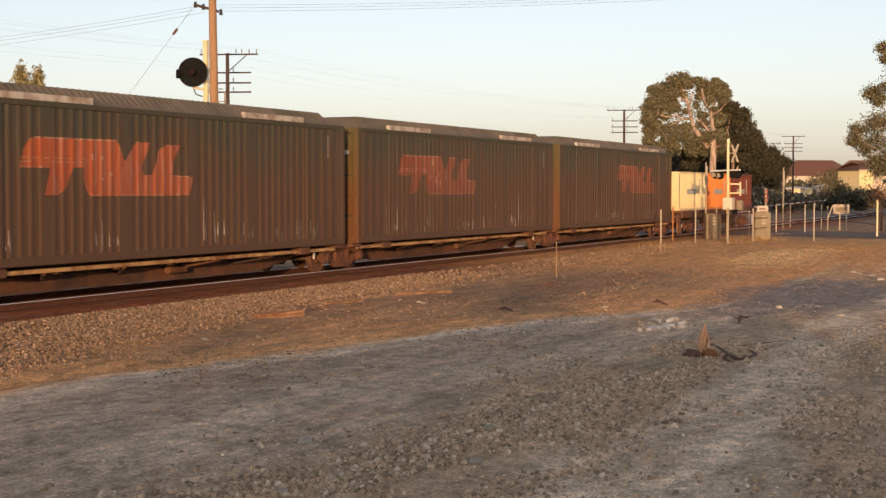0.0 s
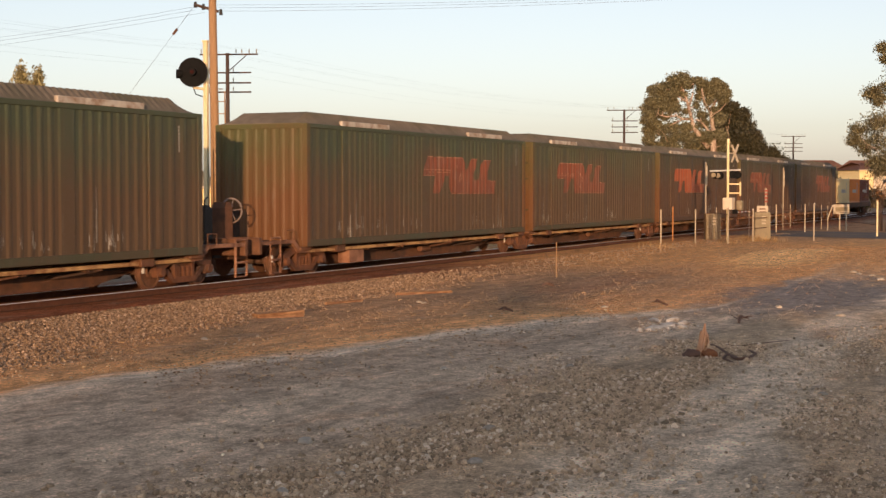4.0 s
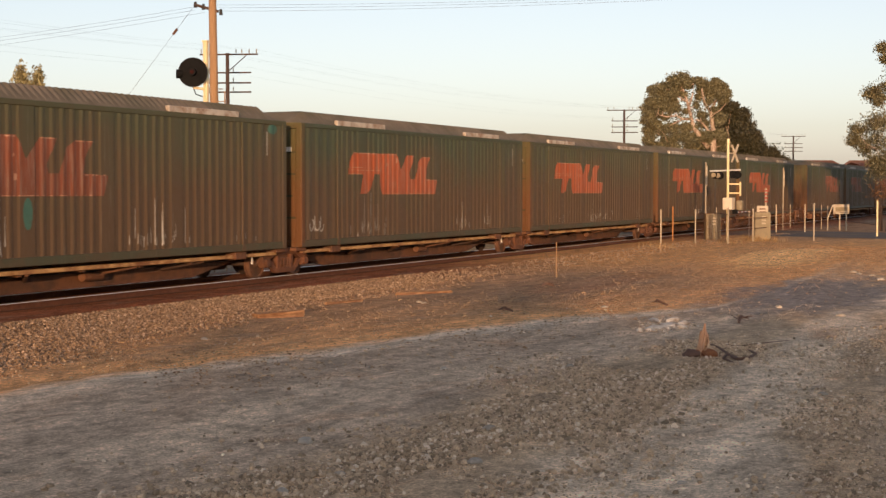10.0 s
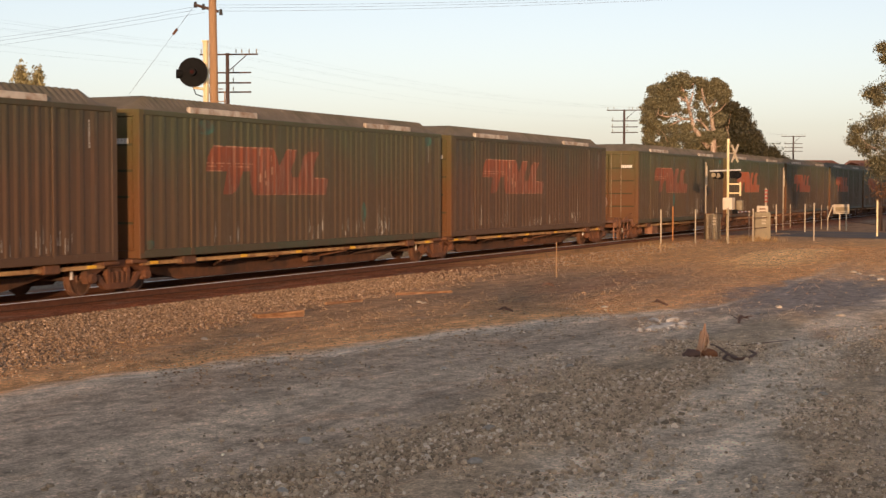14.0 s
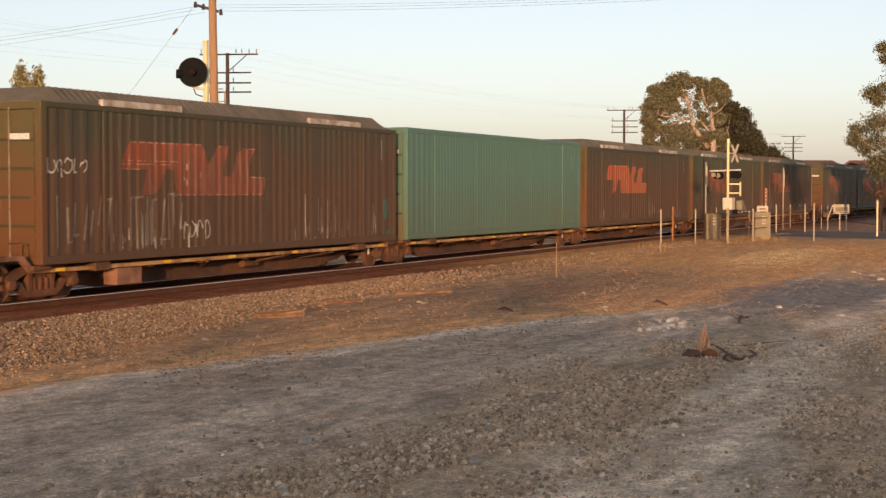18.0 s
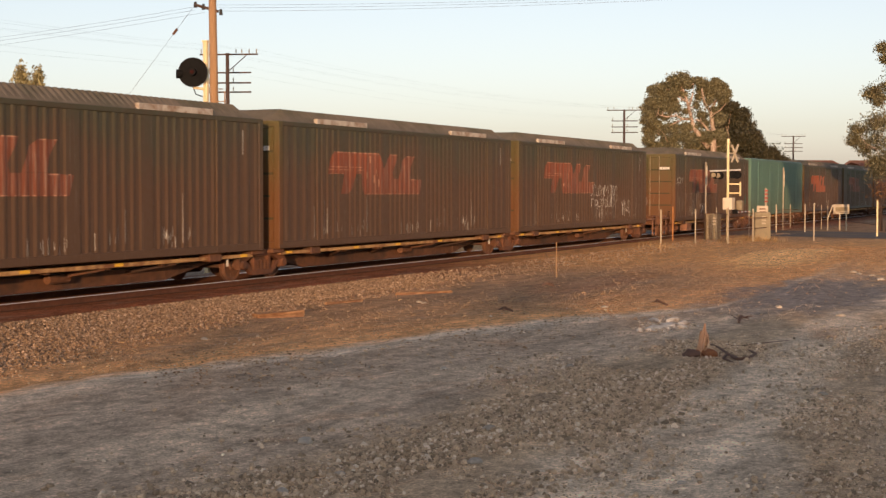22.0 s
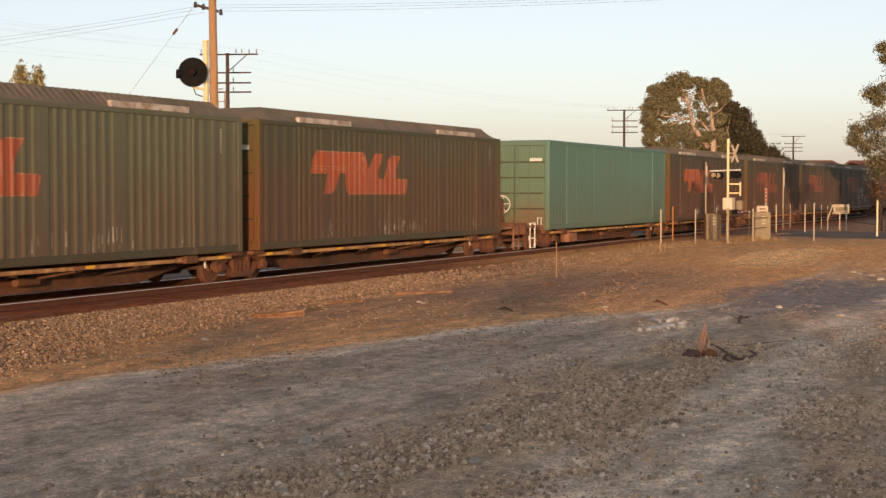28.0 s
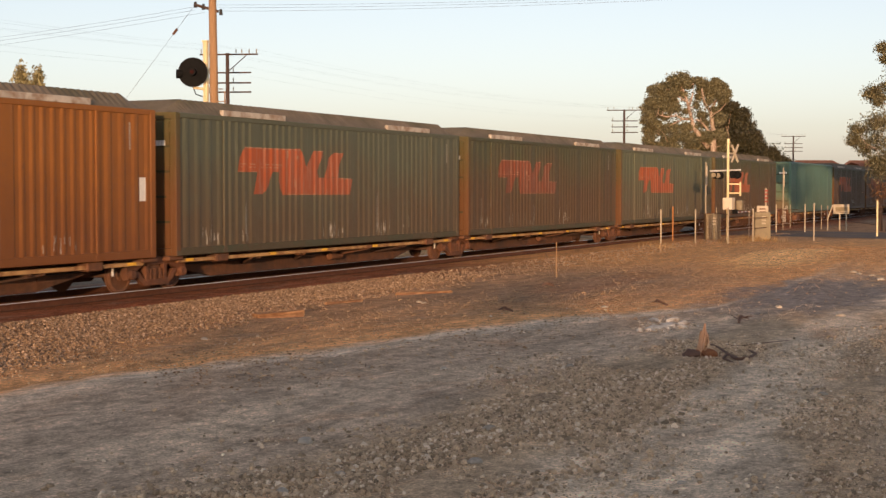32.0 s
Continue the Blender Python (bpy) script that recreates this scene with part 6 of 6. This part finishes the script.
        for i in range(n + 1):
            tube(bm, [d * (i / n), d * (i / n) + Vector((0, 0, tall))], 0.0025, 3, False)
        for i in range(13):
            tube(bm, [Vector((0, 0, tall * i / 12)), d + Vector((0, 0, tall * i / 12))], 0.0025, 3, False)
        part("mesh", bm, M["frame"], g)
        part("top_pipe", tubed([Vector((0, 0, tall)), d + Vector((0, 0, tall))], 0.015, 6), M["frame"], g)
    # the sealed road over the railway
    bm = bmesh.new()
    rows = []
    for i in range(41):
        y = -60 + 3.0 * i
        for x in (64 + 0.36 * y, 74 + 0.36 * y):
            rows.append(bm.verts.new((x, y, ground_height(x, y) + 0.012)))
    for i in range(40):
        bm.faces.new((rows[2 * i], rows[2 * i + 1], rows[2 * i + 3], rows[2 * i + 2]))
    tagged(part("road", bm, surface("worn_asphalt", (0.085, 0.074, 0.066), (0.12, 0.103, 0.09), 3, 0.9, dirt=(0.20, 0.13, 0.075), dirt_scale=0.3)), "grey sealed road over the level crossing", "road", kind="structure")


# ---- things on the ground ----
def lump(p, size, material, name, label, category, seed, flat=0.6):
    rng = random.Random(seed)
    bm = bmesh.new()
    bmesh.ops.create_icosphere(bm, subdivisions=2, radius=1)
    for v in bm.verts:
        k = 1 + 0.3 * noise.noise(v.co * 1.3 + Vector((seed, 0, 0)))
        v.co = Vector((v.co.x * size[0] * k, v.co.y * size[1] * k, v.co.z * size[2] * k))
    ob = part(name, bm, material)
    ob.location = (p.x, p.y, ground_height(p.x, p.y) + size[2] * 0.35)
    ob.rotation_euler = (0, 0, rng.uniform(0, 6.28))
    return tagged(ob, label, category)


def on_ground(px, py):
    p = at(px, py, 2.35 * 2550 / (py - 337))
    for _ in range(4):
        p = at(px, py, (2.35 - ground_height(p.x, p.y)) * 2550 / (py - 337))
    return p


def build_ground_things():
    for i, (px, py, s) in enumerate(((1512, 484, 0.08), (1522, 486, 0.06), (1560, 496, 0.09), (1545, 489, 0.06), (1490, 560, 0.06), (1380, 545, 0.06), (1460, 700, 0.04), (1070, 545, 0.05), (360, 602, 0.045), (750, 538, 0.05), (538, 787, 0.075), (866, 763, 0.06), (841, 823, 0.06), (600, 843, 0.035), (497, 876, 0.05), (785, 655, 0.04), (1210, 860, 0.03), (655, 652, 0.03), (742, 536, 0.05), (1010, 650, 0.04))):
        lump(on_ground(px, py), (s * 1.5, s, s * 0.6), M["stone"], "stone", "small pale stone lying on the gravel road", "stone", i)
    p = on_ground(1243, 632)
    stump = thing("dead_stump", pose(p.x, p.y, ground_height(p.x, p.y)), "splintered bleached stump on a heap of red soil", "stump")
    rng = random.Random(31)
    part("stem", tubed([(-0.02, 0, -0.05), (0.0, 0, 0.10), (0.02, -0.02, 0.24), (0.03, -0.03, 0.34), (0.05, -0.04, 0.40)], [0.085, 0.068, 0.060, 0.045, 0.012], 7), M["dead_wood"], stump)
    for k, (mat, label) in enumerate((("dead_wood", ""), ("orange_wood", "orange torn wood"), ("dead_wood", ""), ("dead_wood", ""), ("orange_wood", "orange torn wood"), ("dead_wood", ""), ("white", "pale torn strip"))):
        a = 0.9 * k + 0.4
        foot = Vector((0.045 * math.cos(a), 0.045 * math.sin(a), 0.05 + 0.02 * (k % 3)))
        tip = Vector((0.035 + 0.050 * math.cos(a + 0.5), -0.035 + 0.050 * math.sin(a + 0.5), rng.uniform(0.26, 0.40) if k != 3 else 0.47))
        mid = foot.lerp(tip, 0.5) + Vector((rng.uniform(-0.02, 0.02), rng.uniform(-0.02, 0.02), 0))
        part("splinter", tubed([foot, mid, tip], [0.034, 0.032, 0.012] if k < 6 else [0.014, 0.018, 0.008], 4), M[mat], stump, label)
    for k in range(5):
        a = 1.3 * k
        part("root", tubed([(0, 0, 0.08), (0.13 * math.cos(a), 0.13 * math.sin(a), 0.05), (0.24 * math.cos(a), 0.24 * math.sin(a), -0.02)], [0.04, 0.03, 0.01], 5), M["soil"], stump)
    lump(p + Vector((0.05, -0.10, 0)), (0.13, 0.12, 0.085), M["soil"], "soil_heap", "small heap of red soil round the stump", "soil", 41)
    lump(p + Vector((-0.05, 0.12, 0)), (0.16, 0.13, 0.075), M["twig"], "soil_heap", "small heap of dark crumbled bark beside the stump", "soil", 43)
    for i, (px, py, a, b) in enumerate(((1150, 586, 0.13, 0.08), (1168, 583, 0.20, 0.13), (1186, 578, 0.26, 0.16), (1203, 580, 0.18, 0.12), (1212, 575, 0.14, 0.09), (1160, 570, 0.30, 0.05), (1192, 569, 0.26, 0.05), (1134, 588, 0.07, 0.05))):
        lump(on_ground(px, py), (a, b, 0.05), M["slab"], "broken_slab", "flat pale broken slab lying on the road", "rubble", 50 + i)
    cable = thing("fallen_branch", pose(0, 0, 0), "dark curled dead branch lying on the road", "branch")

    def lying(points, radii, lift):
        return tubed([Vector((q.x, q.y, ground_height(q.x, q.y) + lift)) for q in (on_ground(*p) for p in points)], radii, 6)
    part("branch", lying(((1258, 613), (1274, 619), (1290, 631), (1308, 640), (1328, 638), (1340, 630), (1326, 623)), [0.010, 0.016, 0.023, 0.025, 0.023, 0.018, 0.009], 0.025), M["twig"], cable)
    part("branch", lying(((1262, 612), (1310, 615), (1360, 609), (1400, 605)), [0.010, 0.009, 0.008, 0.004], 0.015), M["twig"], cable)
    part("branch", lying(((1290, 631), (1282, 638), (1300, 645)), [0.02, 0.016, 0.006], 0.02), M["twig"], cable)
    for i, (px, py, w_) in enumerate(((1318, 570, 0.75), (1170, 540, 0.7), (895, 553, 0.35), (970, 508, 0.3))):
        q = on_ground(px, py)
        br = thing("dead_branch", pose(q.x, q.y, ground_height(q.x, q.y) + 0.02, 0, 0, 40 * i), "small reddish dead branch on the dirt", "branch")
        part("branch", tubed([(-w_ / 2, 0, 0), (0, 0.06, 0.07), (w_ / 2, 0, 0.01)], [0.02, 0.03, 0.01], 6), M["twig"], br)
        for k in range(5):
            part("twig", tubed([(w_ * (0.16 * k - 0.35), 0.03, 0.04), (w_ * (0.2 * k - 0.3), 0.2 - 0.08 * k, 0.12 - 0.015 * k)], [0.014, 0.004], 5), M["twig"], br)
    q0, q1 = on_ground(450, 563), on_ground(532, 560)
    d = q1 - q0
    for name, a, b, w_ in (("timber_offcut", q0, q1, 0.11), ("timber_offcut", on_ground(700, 523), on_ground(800, 518), 0.025), ("timber_offcut", on_ground(575, 540), on_ground(640, 534), 0.03)):
        d = b - a
        bm = boxed(0, d.length, -w_, w_, -0.03, 0.3 * w_ + 0.04, 0.012)
        for v in bm.verts:
            v.co += Vector((0.06, 0.05, 0.03)) * noise.noise(v.co * 7 + Vector((a.x, 0, 0)))
        ob = part(name, bm, M["orange_wood"])
        ob.matrix_world = pose(a.x, a.y, ground_height(a.x, a.y), 0, 0, math.degrees(math.atan2(d.y, d.x)))
        tagged(ob, "orange weathered timber offcut half sunk in the ballast", "timber")
    # straw and bits of twig lying about on the verge
    rng = np.random.default_rng(19)
    bits, quads = [], []
    for k in range(5500):
        x = 15 + 42 * rng.random() ** 1.1
        y = rng.normal(11.6 - 0.07 * (x - 15), 2.3)
        if not 4.5 < y < 15.5 or noise.noise(Vector((x * 0.35, y * 0.8, 5.5))) < 0.3 - 0.8 * rng.random():
            continue
        a, l, w_ = rng.random() * 6.28, 0.015 + 0.05 * rng.random() ** 2, 0.003 + 0.005 * rng.random()
        u, v = Vector((math.cos(a) * l, math.sin(a) * l, rng.normal() * 0.012)), Vector((-math.sin(a) * w_, math.cos(a) * w_, 0))
        p = Vector((x, y, ground_height(x, y) + 0.012 + 0.012 * rng.random()))
        i = len(bits)
        bits += [p - u - v, p - u + v, p + u + v, p + u - v, p + Vector((0, 0, 0.014))]
        quads += [(i, i + 1, i + 4), (i + 1, i + 2, i + 4), (i + 2, i + 3, i + 4), (i + 3, i, i + 4)]
    me = bpy.data.meshes.new("ground_litter")
    me.from_pydata([tuple(b) for b in bits], [], quads)
    tagged(part("ground_litter", me, leaf_material("straw_litter", (0.12, 0.07, 0.038), (0.34, 0.215, 0.105))), "dry straw and twig litter strewn over the verge", "litter", kind="stuff")
    # dry grass tufts by the crossing posts
    rng = np.random.default_rng(9)
    blades, quads = [], []
    for px, py, n, w_ in ((1326, 424, 220, 0.45), (1352, 428, 160, 0.4), (1300, 431, 60, 0.4), (1160, 438, 60, 0.4)):
        q = on_ground(px, py)
        for k in range(n):
            x, y = q.x + rng.normal() * w_, q.y + rng.normal() * w_
            h_, a = 0.12 + 0.22 * rng.random(), rng.random() * 6.28
            dx, dy, z = math.cos(a) * 0.012, math.sin(a) * 0.012, ground_height(x, y) - 0.02
            lx, ly = rng.normal() * 0.08, rng.normal() * 0.08
            i = len(blades)
            blades += [(x - dx, y - dy, z), (x + dx, y + dy, z), (x + lx, y + ly, z + h_)]
            quads.append((i, i + 1, i + 2))
    me = bpy.data.meshes.new("dry_grass")
    me.from_pydata(blades, [], quads)
    tagged(part("dry_grass", me, leaf_material("dry_grass", (0.20, 0.125, 0.055), (0.33, 0.215, 0.095))), "dry straw-coloured grass tufts round the crossing posts", "grass", kind="stuff")
    q = on_ground(985, 490)
    peg = thing("marker_peg", pose(q.x, q.y, ground_height(q.x, q.y)), "thin brown timber peg with a dead weed beside it", "peg")
    part("peg", tubed([(0, 0, -0.1), (0.0, 0, 0.92)], 0.016, 6), M["pole"], peg)
    part("weed_stem", tubed([(-0.02, 0.05, 0), (-0.05, 0.18, 0.35), (-0.06, 0.30, 0.66)], [0.012, 0.01, 0.006], 5), M["twig"], peg)


build_ground()
build_track()
build_train()
build_poles()
railway_signal()
build_trees()
build_houses()
build_shade_hedge()
build_crossing()
build_ground_things()
build_stones()
build_clods()
motions()
